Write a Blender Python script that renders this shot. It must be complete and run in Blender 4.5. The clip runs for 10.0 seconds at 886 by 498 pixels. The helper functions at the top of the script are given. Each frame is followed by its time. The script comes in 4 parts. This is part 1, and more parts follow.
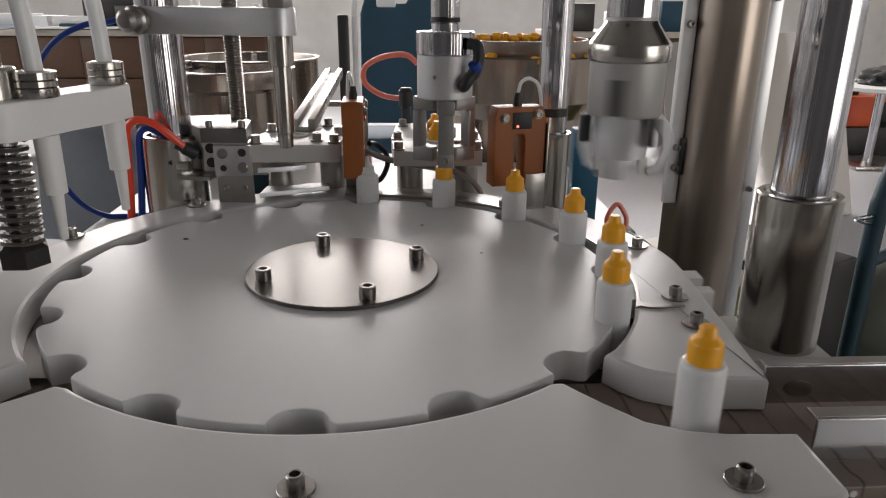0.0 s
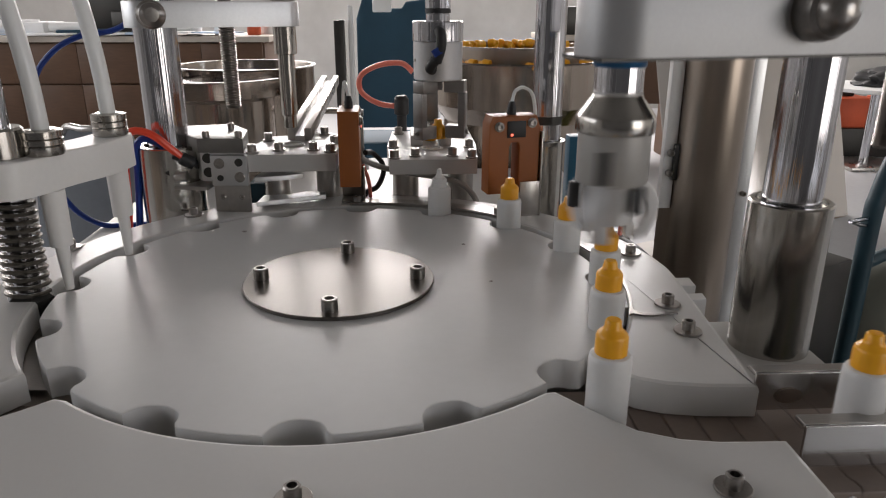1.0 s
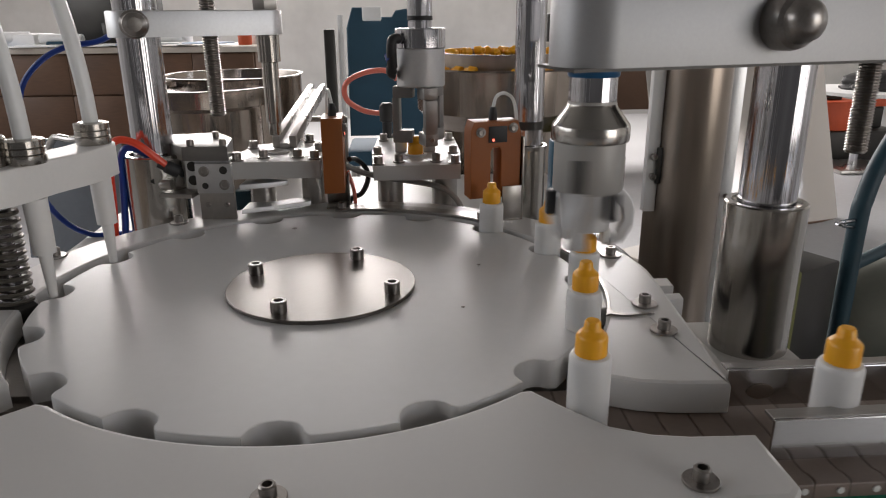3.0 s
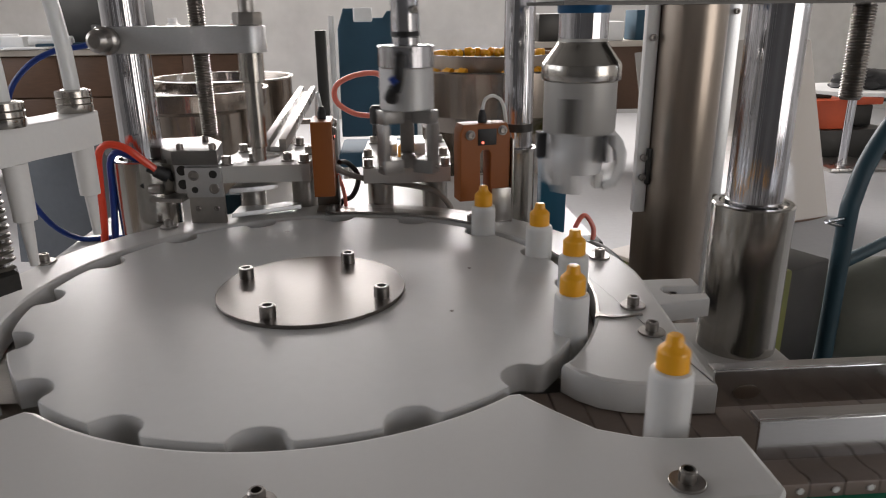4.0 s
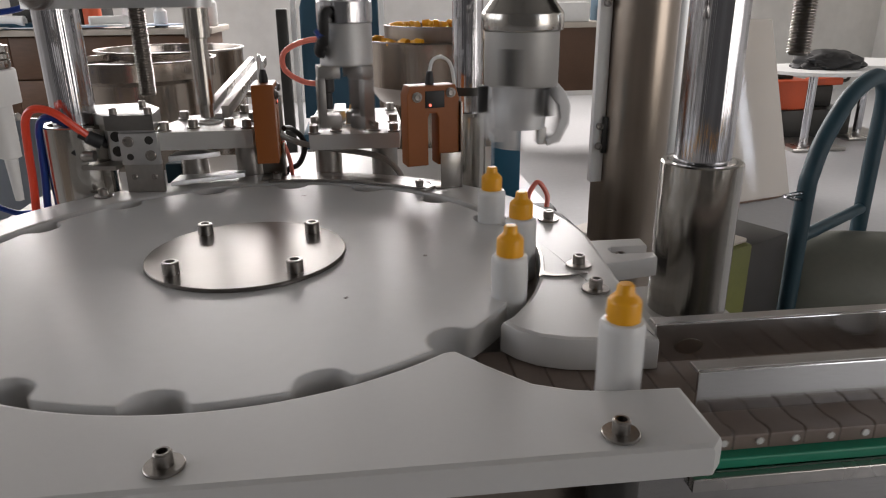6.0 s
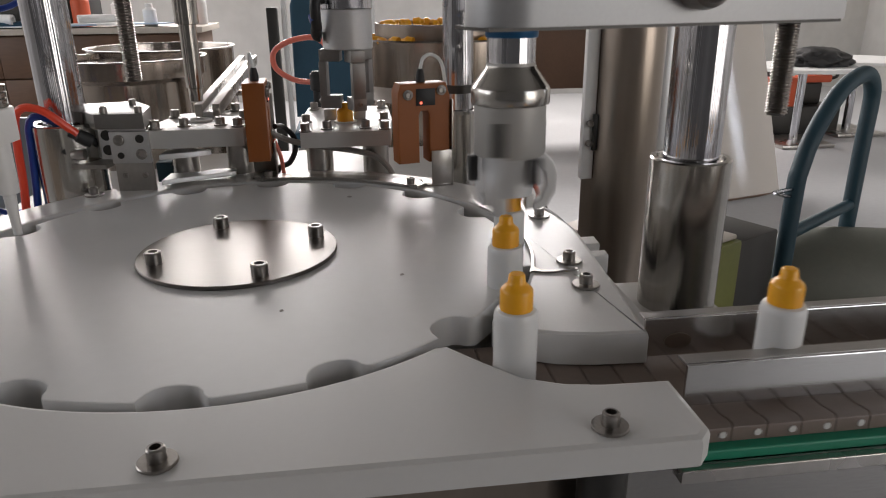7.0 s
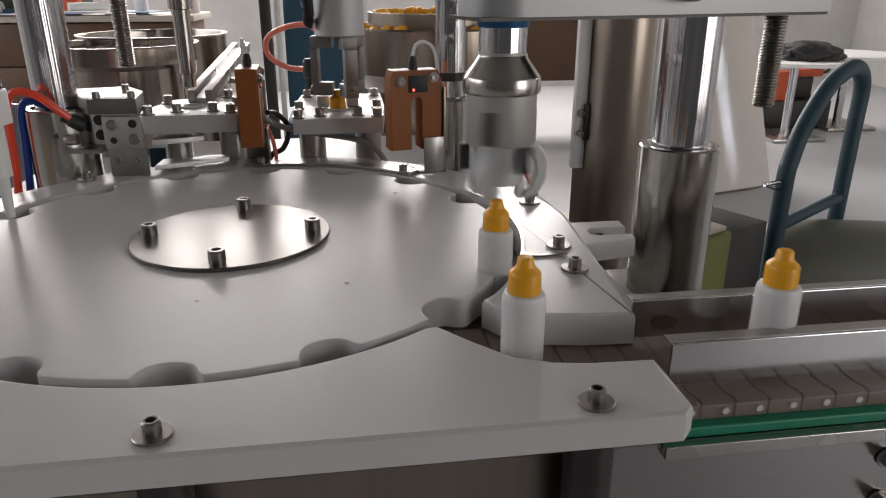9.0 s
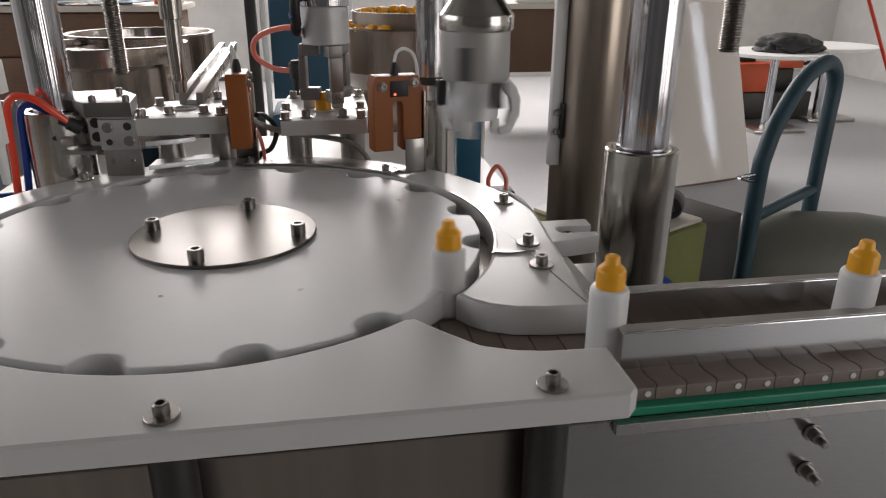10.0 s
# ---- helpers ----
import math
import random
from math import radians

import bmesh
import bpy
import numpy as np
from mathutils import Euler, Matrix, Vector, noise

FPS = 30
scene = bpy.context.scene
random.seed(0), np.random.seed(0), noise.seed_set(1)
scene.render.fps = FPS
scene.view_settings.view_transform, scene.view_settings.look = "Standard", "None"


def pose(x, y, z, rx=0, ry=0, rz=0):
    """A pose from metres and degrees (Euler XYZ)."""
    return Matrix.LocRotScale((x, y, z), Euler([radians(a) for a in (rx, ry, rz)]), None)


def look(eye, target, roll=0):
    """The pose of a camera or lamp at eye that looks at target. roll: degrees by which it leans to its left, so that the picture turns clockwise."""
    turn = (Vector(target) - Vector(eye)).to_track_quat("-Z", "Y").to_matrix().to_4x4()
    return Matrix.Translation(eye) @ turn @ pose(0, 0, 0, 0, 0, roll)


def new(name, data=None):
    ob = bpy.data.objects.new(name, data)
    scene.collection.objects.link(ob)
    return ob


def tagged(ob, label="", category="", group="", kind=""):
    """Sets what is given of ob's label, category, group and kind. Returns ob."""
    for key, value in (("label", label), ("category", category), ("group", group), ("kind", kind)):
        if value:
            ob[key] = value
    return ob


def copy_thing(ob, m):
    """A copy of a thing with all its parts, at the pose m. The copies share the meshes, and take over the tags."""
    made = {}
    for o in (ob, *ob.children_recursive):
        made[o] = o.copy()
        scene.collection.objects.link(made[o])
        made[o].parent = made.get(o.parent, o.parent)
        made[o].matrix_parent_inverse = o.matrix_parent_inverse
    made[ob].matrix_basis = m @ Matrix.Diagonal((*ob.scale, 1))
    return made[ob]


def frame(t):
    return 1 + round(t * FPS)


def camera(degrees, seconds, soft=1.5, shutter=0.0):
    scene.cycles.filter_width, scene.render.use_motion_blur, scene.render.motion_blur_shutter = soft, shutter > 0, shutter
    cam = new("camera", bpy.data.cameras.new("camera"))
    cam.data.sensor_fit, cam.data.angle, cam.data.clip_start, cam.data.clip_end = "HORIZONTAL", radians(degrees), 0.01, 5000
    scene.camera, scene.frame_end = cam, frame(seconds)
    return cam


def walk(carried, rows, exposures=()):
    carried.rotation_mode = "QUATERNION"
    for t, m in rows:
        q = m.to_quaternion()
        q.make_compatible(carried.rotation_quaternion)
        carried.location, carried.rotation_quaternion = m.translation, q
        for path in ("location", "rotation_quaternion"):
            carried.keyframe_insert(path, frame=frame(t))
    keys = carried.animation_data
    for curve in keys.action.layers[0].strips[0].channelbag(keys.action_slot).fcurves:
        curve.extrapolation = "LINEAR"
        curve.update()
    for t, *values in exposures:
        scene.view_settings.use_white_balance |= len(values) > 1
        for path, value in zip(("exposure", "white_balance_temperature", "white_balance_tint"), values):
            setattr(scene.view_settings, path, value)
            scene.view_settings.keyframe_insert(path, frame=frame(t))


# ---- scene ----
cam = camera(64.27, 10.0, soft=1.1, shutter=0.5)
PATH = [
    (0, (0.0495, -0.4655, 1.1852), (0.1425, 1.418, 0.519), 0.44),
    (0.5, (0.05, -0.4677, 1.189), (0.1496, 1.4162, 0.525), 0.32),
    (1, (0.0513, -0.4692, 1.1912), (0.1502, 1.4168, 0.533), 0.11),
    (1.5, (0.0534, -0.4706, 1.1918), (0.1513, 1.4179, 0.5407), -0.15),
    (2, (0.0556, -0.471, 1.193), (0.161, 1.4195, 0.5488), -0.2),
    (2.5, (0.0585, -0.474, 1.1895), (0.1677, 1.4183, 0.5511), -0.31),
    (4, (0.0635, -0.4777, 1.1933), (0.198, 1.413, 0.5551), -0.63),
    (4.5, (0.066, -0.4761, 1.1866), (0.2142, 1.4116, 0.5428), -0.71),
    (5, (0.0747, -0.4695, 1.1725), (0.2451, 1.4105, 0.5117), -0.69),
    (5.5, (0.0806, -0.4658, 1.1695), (0.2748, 1.4077, 0.4968), -0.57),
    (6, (0.0848, -0.4684, 1.1713), (0.2991, 1.4006, 0.4925), -0.52),
    (7.5, (0.0851, -0.4713, 1.171), (0.3245, 1.392, 0.485), -0.6),
    (8, (0.0843, -0.471, 1.1715), (0.3257, 1.3902, 0.4804), -0.54),
    (8.5, (0.0836, -0.4759, 1.1691), (0.3309, 1.3824, 0.4722), -0.28),
    (9, (0.0847, -0.4786, 1.1679), (0.3415, 1.3757, 0.4639), -0.07),
    (9.5, (0.0854, -0.4855, 1.1687), (0.358, 1.3634, 0.4562), 0.12),
    (10, (0.0855, -0.5142, 1.1873), (0.3793, 1.324, 0.456), 0.19),
]
walk(cam, [(t, look(eye, target, roll)) for t, eye, target, roll in PATH])


# ---- world, sun, lights ----
world = bpy.data.worlds.new("world")
scene.world = world
world.use_nodes = True
wn, wl = world.node_tree.nodes, world.node_tree.links
sky = wn.new("ShaderNodeTexSky")
sky.sky_type, sky.sun_disc = "NISHITA", False
sky.sun_elevation, sky.sun_rotation = radians(35), radians(200)
wl.new(sky.outputs[0], wn["Background"].inputs[0])
wn["Background"].inputs[1].default_value = 0.12
scene.view_settings.exposure = 0.67


def area_light(name, eye, target, sx, sy, power, colour):
    data = bpy.data.lights.new(name, "AREA")
    data.shape, data.size, data.size_y, data.energy, data.color = "RECTANGLE", sx, sy, power, colour
    ob = new(name, data)
    ob.matrix_world = look(eye, target)
    return ob


# daylight through the back and left window bands of the hall
area_light("window_light_back", (-0.1, 7.75, 2.9), (0.2, 0.0, 1.0), 7.8, 1.7, 345, (1.0, 0.925, 0.89))
area_light("window_light_left", (-5.35, 1.5, 2.6), (0.0, 1.0, 1.0), 6.0, 1.8, 58, (1.0, 0.925, 0.89))
# added narrow lamp, aimed to put the bright streak on the metal sheet
area_light("window_light_right", (6.45, 1.40, 2.10), (0.0, 1.40, 1.8), 0.10, 1.9, 3.6, (0.82, 0.88, 1.0))
# front fill from the camera side; its gate opening is added
area_light("gate_light_south", (4.6, -3.9, 1.75), (0.6, 0.6, 1.1), 3.4, 3.2, 62, (1.0, 0.925, 0.89))


# ---- materials ----
def material(name, colour, rough=0.5, metal=0.0, grain=0.0, grain_scale=200.0, tone=0.0, tone_scale=8.0, bump=0.0,
             stretch=(1, 1, 1), rough_var=0.0, spec=0.5, subsurface=0.0, coat=0.0, anisotropic=0.0, per_piece=0.0, depth=0.0005, wave=0.0):
    """A painted, plastic or metal surface with fine grain and broad tone variation."""
    m = bpy.data.materials.new(name)
    m.use_nodes = True
    n, l = m.node_tree.nodes, m.node_tree.links
    p = n["Principled BSDF"]
    p.inputs["Roughness"].default_value, p.inputs["Metallic"].default_value = rough, metal
    p.inputs["Specular IOR Level"].default_value = spec
    p.inputs["Coat Weight"].default_value = coat
    p.inputs["Anisotropic"].default_value = anisotropic
    if subsurface:
        p.inputs["Subsurface Weight"].default_value = subsurface
        p.inputs["Subsurface Radius"].default_value = (0.006, 0.006, 0.006)
        p.inputs["Subsurface Scale"].default_value = 1.0
    co = n.new("ShaderNodeTexCoord")
    mp = n.new("ShaderNodeMapping")
    mp.inputs["Scale"].default_value = stretch
    l.new(co.outputs["Object"], mp.inputs["Vector"])
    fine, broad = n.new("ShaderNodeTexNoise"), n.new("ShaderNodeTexNoise")
    fine.inputs["Scale"].default_value, fine.inputs["Detail"].default_value = grain_scale, 4
    broad.inputs["Scale"].default_value, broad.inputs["Detail"].default_value = tone_scale, 3
    l.new(mp.outputs[0], fine.inputs["Vector"])
    l.new(co.outputs["Object"], broad.inputs["Vector"])

    def spread(out, amount):
        r = n.new("ShaderNodeMapRange")
        r.inputs["From Min"].default_value, r.inputs["From Max"].default_value = 0.2, 0.8
        r.inputs["To Min"].default_value, r.inputs["To Max"].default_value = 1 - amount, 1 + amount
        l.new(out, r.inputs["Value"])
        return r.outputs[0]

    def times(a, b):
        k = n.new("ShaderNodeMath")
        k.operation = "MULTIPLY"
        l.new(a, k.inputs[0])
        l.new(b, k.inputs[1])
        return k.outputs[0]

    value = times(spread(fine.outputs["Fac"], grain), spread(broad.outputs["Fac"], tone))
    if per_piece:
        info = n.new("ShaderNodeObjectInfo")
        r = n.new("ShaderNodeMapRange")
        r.inputs["To Min"].default_value, r.inputs["To Max"].default_value = 1 - per_piece, 1 + per_piece
        l.new(info.outputs["Random"], r.inputs["Value"])
        value = times(value, r.outputs[0])
    mix = n.new("ShaderNodeVectorMath")
    mix.operation = "SCALE"
    mix.inputs[0].default_value = colour[:3]
    l.new(value, mix.inputs["Scale"])
    l.new(mix.outputs[0], p.inputs["Base Color"])
    if rough_var:
        r = n.new("ShaderNodeMapRange")
        r.inputs["From Min"].default_value, r.inputs["From Max"].default_value = 0.2, 0.8
        r.inputs["To Min"].default_value, r.inputs["To Max"].default_value = max(0.02, rough - rough_var), rough + rough_var
        l.new(broad.outputs["Fac"], r.inputs["Value"])
        l.new(r.outputs[0], p.inputs["Roughness"])
    if bump:
        b = n.new("ShaderNodeBump")
        b.inputs["Strength"].default_value, b.inputs["Distance"].default_value = bump, depth
        l.new(fine.outputs["Fac"], b.inputs["Height"])
        l.new(b.outputs[0], p.inputs["Normal"])
        if wave:
            # broad unevenness left by planing and wear
            w = n.new("ShaderNodeBump")
            w.inputs["Strength"].default_value, w.inputs["Distance"].default_value = wave, 0.0012
            l.new(broad.outputs["Fac"], w.inputs["Height"])
            l.new(w.outputs[0], b.inputs["Normal"])
    return m


HDPE = material("white_polyethylene", (0.57, 0.562, 0.545), 0.32, 0, 0.012, 300, 0.010, 9, 0.06, rough_var=0.02, subsurface=0.15)
WHEEL = material("worn_white_polyethylene", (0.585, 0.582, 0.57), 0.38, 0, 0.015, 120, 0.012, 30, 0.06, rough_var=0.04, subsurface=0.12, wave=0.05)
STEEL = material("brushed_steel", (0.45, 0.43, 0.405), 0.3, 1, 0.10, 120, 0.05, 10, 0.04, (1, 12, 1), 0.06)
RAIL = material("polished_rail_steel", (0.56, 0.545, 0.53), 0.15, 1, 0.06, 120, 0.08, 9, 0.05, (1, 12, 12), 0.05)
DISC = material("turned_steel_plate", (0.185, 0.170, 0.158), 0.30, 1, 0.06, 160, 0.05, 12, 0.02, (14, 1, 1), 0.05)
# upright colour grain here imitates the streaky reflections in the bowl
BOWL = material("brown_grey_bowl_steel", (0.36, 0.315, 0.275), 0.2, 1, 0.10, 60, 0.10, 5, 0.5, (1, 1, 0.02), 0.06, depth=0.0012)
# strong stretched grain paints dark and bright reflection stripes into the chrome
CHROME = material("chrome_with_painted_streaks", (0.52, 0.52, 0.545), 0.07, 1, 0.30, 230, 0.03, 8, 0.9, (1, 1, 0.004), 0.03, depth=0.0011)
GROUND = material("ground_steel", (0.45, 0.43, 0.40), 0.18, 1, 0.10, 260, 0.06, 9, 0.45, (1, 1, 0.006), 0.05)
COVER = material("brown_tinted_steel_sheet", (0.31, 0.265, 0.225), 0.33, 1, 0.08, 110, 0.08, 5, 0.35, (1, 1, 0.006), 0.06)
ALU = material("matt_aluminium", (0.62, 0.62, 0.62), 0.42, 1, 0.04, 400, 0.03, 12, 0.05, rough_var=0.05)
ALUP = material("silver_anodised", (0.60, 0.60, 0.60), 0.5, 0.55, 0.03, 500, 0.03, 14, 0.04)
BEAM = material("satin_silver_beam", (0.36, 0.36, 0.36), 0.44, 0.45, 0.03, 400, 0.03, 10, 0.04)
SATIN = material("dark_satin_steel_plate", (0.17, 0.165, 0.155), 0.34, 0.85, 0.05, 300, 0.05, 16, 0.05)
JAWM = material("satin_grey_jaw_steel", (0.30, 0.29, 0.28), 0.42, 0.6, 0.05, 300, 0.05, 20, 0.05)
GREYM = material("grey_chuck_body", (0.40, 0.39, 0.37), 0.5, 0.4, 0.04, 300, 0.05, 15, 0.04)
DARKM = material("blackened_steel", (0.05, 0.048, 0.045), 0.4, 0.6, 0.1, 300, 0.1, 12, 0.05)
BOLT = material("plain_screw_steel", (0.33, 0.31, 0.29), 0.3, 1, 0.1, 600, 0.1, 60, 0.05)
SPRING = material("spring_steel", (0.19, 0.175, 0.155), 0.3, 1, 0.1, 300, 0.1, 30, 0.0)
BLACK = material("black_rubber", (0.02, 0.02, 0.021), 0.5, 0, 0.15, 300, 0.1, 20, 0.05)
BELT = material("brown_grey_chain_plastic", (0.20, 0.155, 0.13), 0.42, 0, 0.05, 300, 0.06, 20, 0.05, per_piece=0.08)
GREEN = material("green_wear_strip", (0.01, 0.23, 0.13), 0.45, 0, 0.04, 200, 0.06, 10)
BOTTLE = material("milky_polyethylene", (0.70, 0.70, 0.69), 0.38, 0, 0.01, 300, 0.02, 40, 0.02, subsurface=0.4)
CAP = material("orange_yellow_plastic", (0.86, 0.40, 0.015), 0.35, 0, 0.02, 300, 0.04, 60, 0.02, subsurface=0.1, per_piece=0.05)
ORANGE = material("brown_orange_sensor_case", (0.31, 0.092, 0.016), 0.42, 0, 0.03, 250, 0.06, 20, 0.04)
WHITEP = material("white_moulded_plastic", (0.72, 0.71, 0.69), 0.4, 0, 0.02, 300, 0.04, 14, 0.03, subsurface=0.1)
TUBE = material("clear_white_tubing", (0.72, 0.73, 0.72), 0.3, 0, 0.02, 300, 0.03, 20, subsurface=0.3)
RED = material("red_air_hose", (0.80, 0.07, 0.03), 0.3, 0, 0.03, 200, 0.05, 20)
PINK = material("pink_red_air_hose", (0.85, 0.22, 0.16), 0.3, 0, 0.03, 200, 0.05, 20)
BLUEH = material("blue_air_hose", (0.010, 0.045, 0.27), 0.3, 0, 0.03, 200, 0.05, 20)
BLUEA = material("blue_anodised_ring", (0.01, 0.10, 0.24), 0.3, 0.3, 0.05, 200, 0.05, 20)
TEAL = material("blue_green_paint", (0.007, 0.036, 0.052), 0.55, 0, 0.05, 120, 0.15, 9, 0.1, rough_var=0.08)
BLUEP = material("blue_post_paint", (0.012, 0.090, 0.155), 0.4, 0, 0.05, 120, 0.12, 9, 0.1)
TABLE = material("white_machine_top", (0.60, 0.59, 0.57), 0.35, 0, 0.02, 200, 0.05, 6, 0.03)
FRAMES = material("brushed_frame_sheet", (0.36, 0.35, 0.335), 0.22, 1, 0.08, 90, 0.06, 4, 0.03, (1, 10, 10), 0.06)
CARTON = material("brown_bench_board", (0.105, 0.055, 0.030), 0.6, 0, 0.08, 90, 0.15, 4, 0.1)
WOODY = material("worn_brown_veneer", (0.11, 0.058, 0.032), 0.5, 0, 0.14, 14, 0.30, 2.5, 0.1, (1, 1, 6), per_piece=0.08)
WALL = material("grey_white_plaster", (0.58, 0.575, 0.56), 0.85, 0, 0.05, 9, 0.12, 2.2, 0.2)
# dark so that the chrome has something dark in front to reflect
DARKWALL = material("dark_unseen_wall", (0.10, 0.10, 0.10), 0.8, 0, 0.03, 60, 0.08, 1.6, 0.1)
CEIL = material("grey_ceiling_paint", (0.24, 0.24, 0.235), 0.85, 0, 0.03, 9, 0.10, 1.6, 0.1)
FLOOR = material("grey_painted_concrete", (0.47, 0.475, 0.485), 0.4, 0, 0.05, 30, 0.10, 1.2, 0.1, rough_var=0.12)
BLUEGREY = material("blue_grey_plastic", (0.27, 0.30, 0.335), 0.22, 0, 0.04, 100, 0.10, 8, 0.05)
BLUECH = material("blue_green_fabric", (0.018, 0.062, 0.10), 0.7, 0, 0.15, 300, 0.12, 9, 0.2)
PAPER = material("white_paper", (0.78, 0.78, 0.77), 0.7, 0, 0.02, 60, 0.05, 9)
BOARD = material("beige_board", (0.50, 0.45, 0.39), 0.55, 0, 0.03, 60, 0.04, 3, 0.05)
SILO = material("brushed_beige_sheet_metal", (0.60, 0.56, 0.525), 0.07, 0.5, 0.02, 900, 0.03, 2, 0.36, (0.01, 0.01, 1))
OLIVE = material("olive_yellow_paint", (0.16, 0.17, 0.035), 0.5, 0, 0.06, 80, 0.25, 8, 0.1)
DRUM = material("grey_green_tank", (0.13, 0.135, 0.11), 0.5, 0, 0.05, 60, 0.12, 4, 0.05)
REDP = material("orange_red_paint", (0.55, 0.09, 0.03), 0.45, 0, 0.04, 60, 0.08, 8)
LED = bpy.data.materials.new("red_indicator")
LED.use_nodes = True
LED.node_tree.nodes["Principled BSDF"].inputs["Emission Color"].default_value = (1, 0.08, 0.02, 1)
LED.node_tree.nodes["Principled BSDF"].inputs["Emission Strength"].default_value = 1.0


# ---- mesh helpers ----
def smooth_mesh(me, angle=35):
    me.polygons.foreach_set("use_smooth", [len(p.vertices) <= 6 for p in me.polygons])
    b = bmesh.new()
    b.from_mesh(me)
    for e in b.edges:
        e.smooth = len(e.link_faces) == 2 and e.calc_face_angle(0) < radians(angle)
    b.to_mesh(me)
    b.free()


def part(name, bm, mat, parent=None, label="", smooth=True):
    bmesh.ops.recalc_face_normals(bm, faces=bm.faces)
    me = bpy.data.meshes.new(name)
    bm.to_mesh(me)
    bm.free()
    me.materials.append(mat)
    if smooth:
        smooth_mesh(me)
    ob = new(name, me)
    if parent:
        ob.parent = parent
    if label:
        tagged(ob, label)
    return ob


def thing(name, label, category, group="", kind="", at=None):
    ob = new(name)
    ob.empty_display_size = 0.02
    if at is not None:
        ob.matrix_basis = at
    return tagged(ob, label, category, group, kind)


def moved(bm, verts, m):
    bmesh.ops.transform(bm, matrix=m, verts=verts)


def add_box(bm, x0, x1, y0, y1, z0, z1, bevel=0.0, m=None, seg=2):
    r = bmesh.ops.create_cube(bm, size=1)
    vs = r["verts"]
    bmesh.ops.transform(bm, verts=vs, matrix=Matrix.Translation(((x0 + x1) / 2, (y0 + y1) / 2, (z0 + z1) / 2)) @ Matrix.Diagonal((x1 - x0, y1 - y0, z1 - z0, 1)))
    if m is not None:
        moved(bm, vs, m)
    if bevel:
        es = list({e for v in vs for e in v.link_edges})
        bmesh.ops.bevel(bm, geom=es, offset=bevel, segments=seg, profile=0.5, affect="EDGES")
    return bm


def box(*a, **k):
    return add_box(bmesh.new(), *a, **k)


def add_lathe(bm, profile, seg=48, m=None, close=True):
    """A body of turning about z from (radius, height) pairs, bottom to top."""
    rings = []
    for r, z in profile:
        if r < 1e-6:
            rings.append([bm.verts.new((0, 0, z))])
        else:
            rings.append([bm.verts.new((r * math.cos(2 * math.pi * k / seg), r * math.sin(2 * math.pi * k / seg), z)) for k in range(seg)])
    for a, b in zip(rings, rings[1:]):
        for k in range(seg):
            j = (k + 1) % seg
            if len(a) == 1 and len(b) == 1:
                continue
            if len(a) == 1:
                bm.faces.new((a[0], b[j], b[k]))
            elif len(b) == 1:
                bm.faces.new((a[k], a[j], b[0]))
            else:
                bm.faces.new((a[k], a[j], b[j], b[k]))
    if close:
        for ring in (rings[0], rings[-1]):
            if len(ring) > 1:
                bm.faces.new(ring)
    if m is not None:
        moved(bm, [v for ring in rings for v in ring], m)
    return bm


def lathe(profile, seg=48, m=None, close=True):
    return add_lathe(bmesh.new(), profile, seg, m, close)


def rounded(r, z0, z1, b=0.0008):
    return [(r - b, z0), (r, z0 + b), (r, z1 - b), (r - b, z1)]


def add_prism(bm, outline, z0, z1, bevel=0.0, m=None):
    """An upright slab over a plan outline, with bevelled top and bottom rims."""
    n = len(outline)
    low = [bm.verts.new((x, y, z0)) for x, y in outline]
    top = [bm.verts.new((x, y, z1)) for x, y in outline]
    bm.faces.new(low[::-1])
    cap = bm.faces.new(top)
    for k in range(n):
        bm.faces.new((low[k], low[(k + 1) % n], top[(k + 1) % n], top[k]))
    vs = low + top
    if m is not None:
        moved(bm, vs, m)
    if bevel:
        bm.normal_update()
        es = [e for e in cap.edges]
        bmesh.ops.bevel(bm, geom=es, offset=bevel, segments=2, profile=0.5, affect="EDGES")
    return bm


def prism(*a, **k):
    return add_prism(bmesh.new(), *a, **k)


def spline(points, steps=8):
    ps = [Vector(p) for p in points]
    out = []
    for i in range(len(ps) - 1):
        a, b, c, d = ps[max(i - 1, 0)], ps[i], ps[i + 1], ps[min(i + 2, len(ps) - 1)]
        for k in range(steps):
            t = k / steps
            out.append(0.5 * (2 * b + (c - a) * t + (2 * a - 5 * b + 4 * c - d) * t * t + (3 * b - a - 3 * c + d) * t ** 3))
    return out + [ps[-1]]


def add_tube(bm, points, r, seg=10, steps=8, smooth_path=True):
    path = spline(points, steps) if smooth_path else [Vector(p) for p in points]
    rings, side = [], None
    for i, p in enumerate(path):
        way = (path[min(i + 1, len(path) - 1)] - path[max(i - 1, 0)]).normalized()
        if side is None:
            side = way.orthogonal().normalized()
        side = (side - way * side.dot(way)).normalized()
        up = way.cross(side)
        rings.append([bm.verts.new(p + r * (math.cos(2 * math.pi * k / seg) * side + math.sin(2 * math.pi * k / seg) * up)) for k in range(seg)])
    for a, b in zip(rings, rings[1:]):
        for k in range(seg):
            bm.faces.new((a[k], a[(k + 1) % seg], b[(k + 1) % seg], b[k]))
    bm.faces.new(rings[0][::-1])
    bm.faces.new(rings[-1])
    return bm


def tube(*a, **k):
    return add_tube(bmesh.new(), *a, **k)


def thread_rod(r, z0, z1, pitch=0.0016, seg=16):
    """A threaded rod as stacked rings of crest and root."""
    prof, z = [(r * 0.8, z0)], z0 + pitch * 0.4
    while z < z1 - pitch:
        prof += [(r * 0.84, z), (r, z + pitch * 0.45), (r, z + pitch * 0.55)]
        z += pitch
    prof += [(r * 0.84, z), (r * 0.84, z1)]
    return lathe(prof, seg)


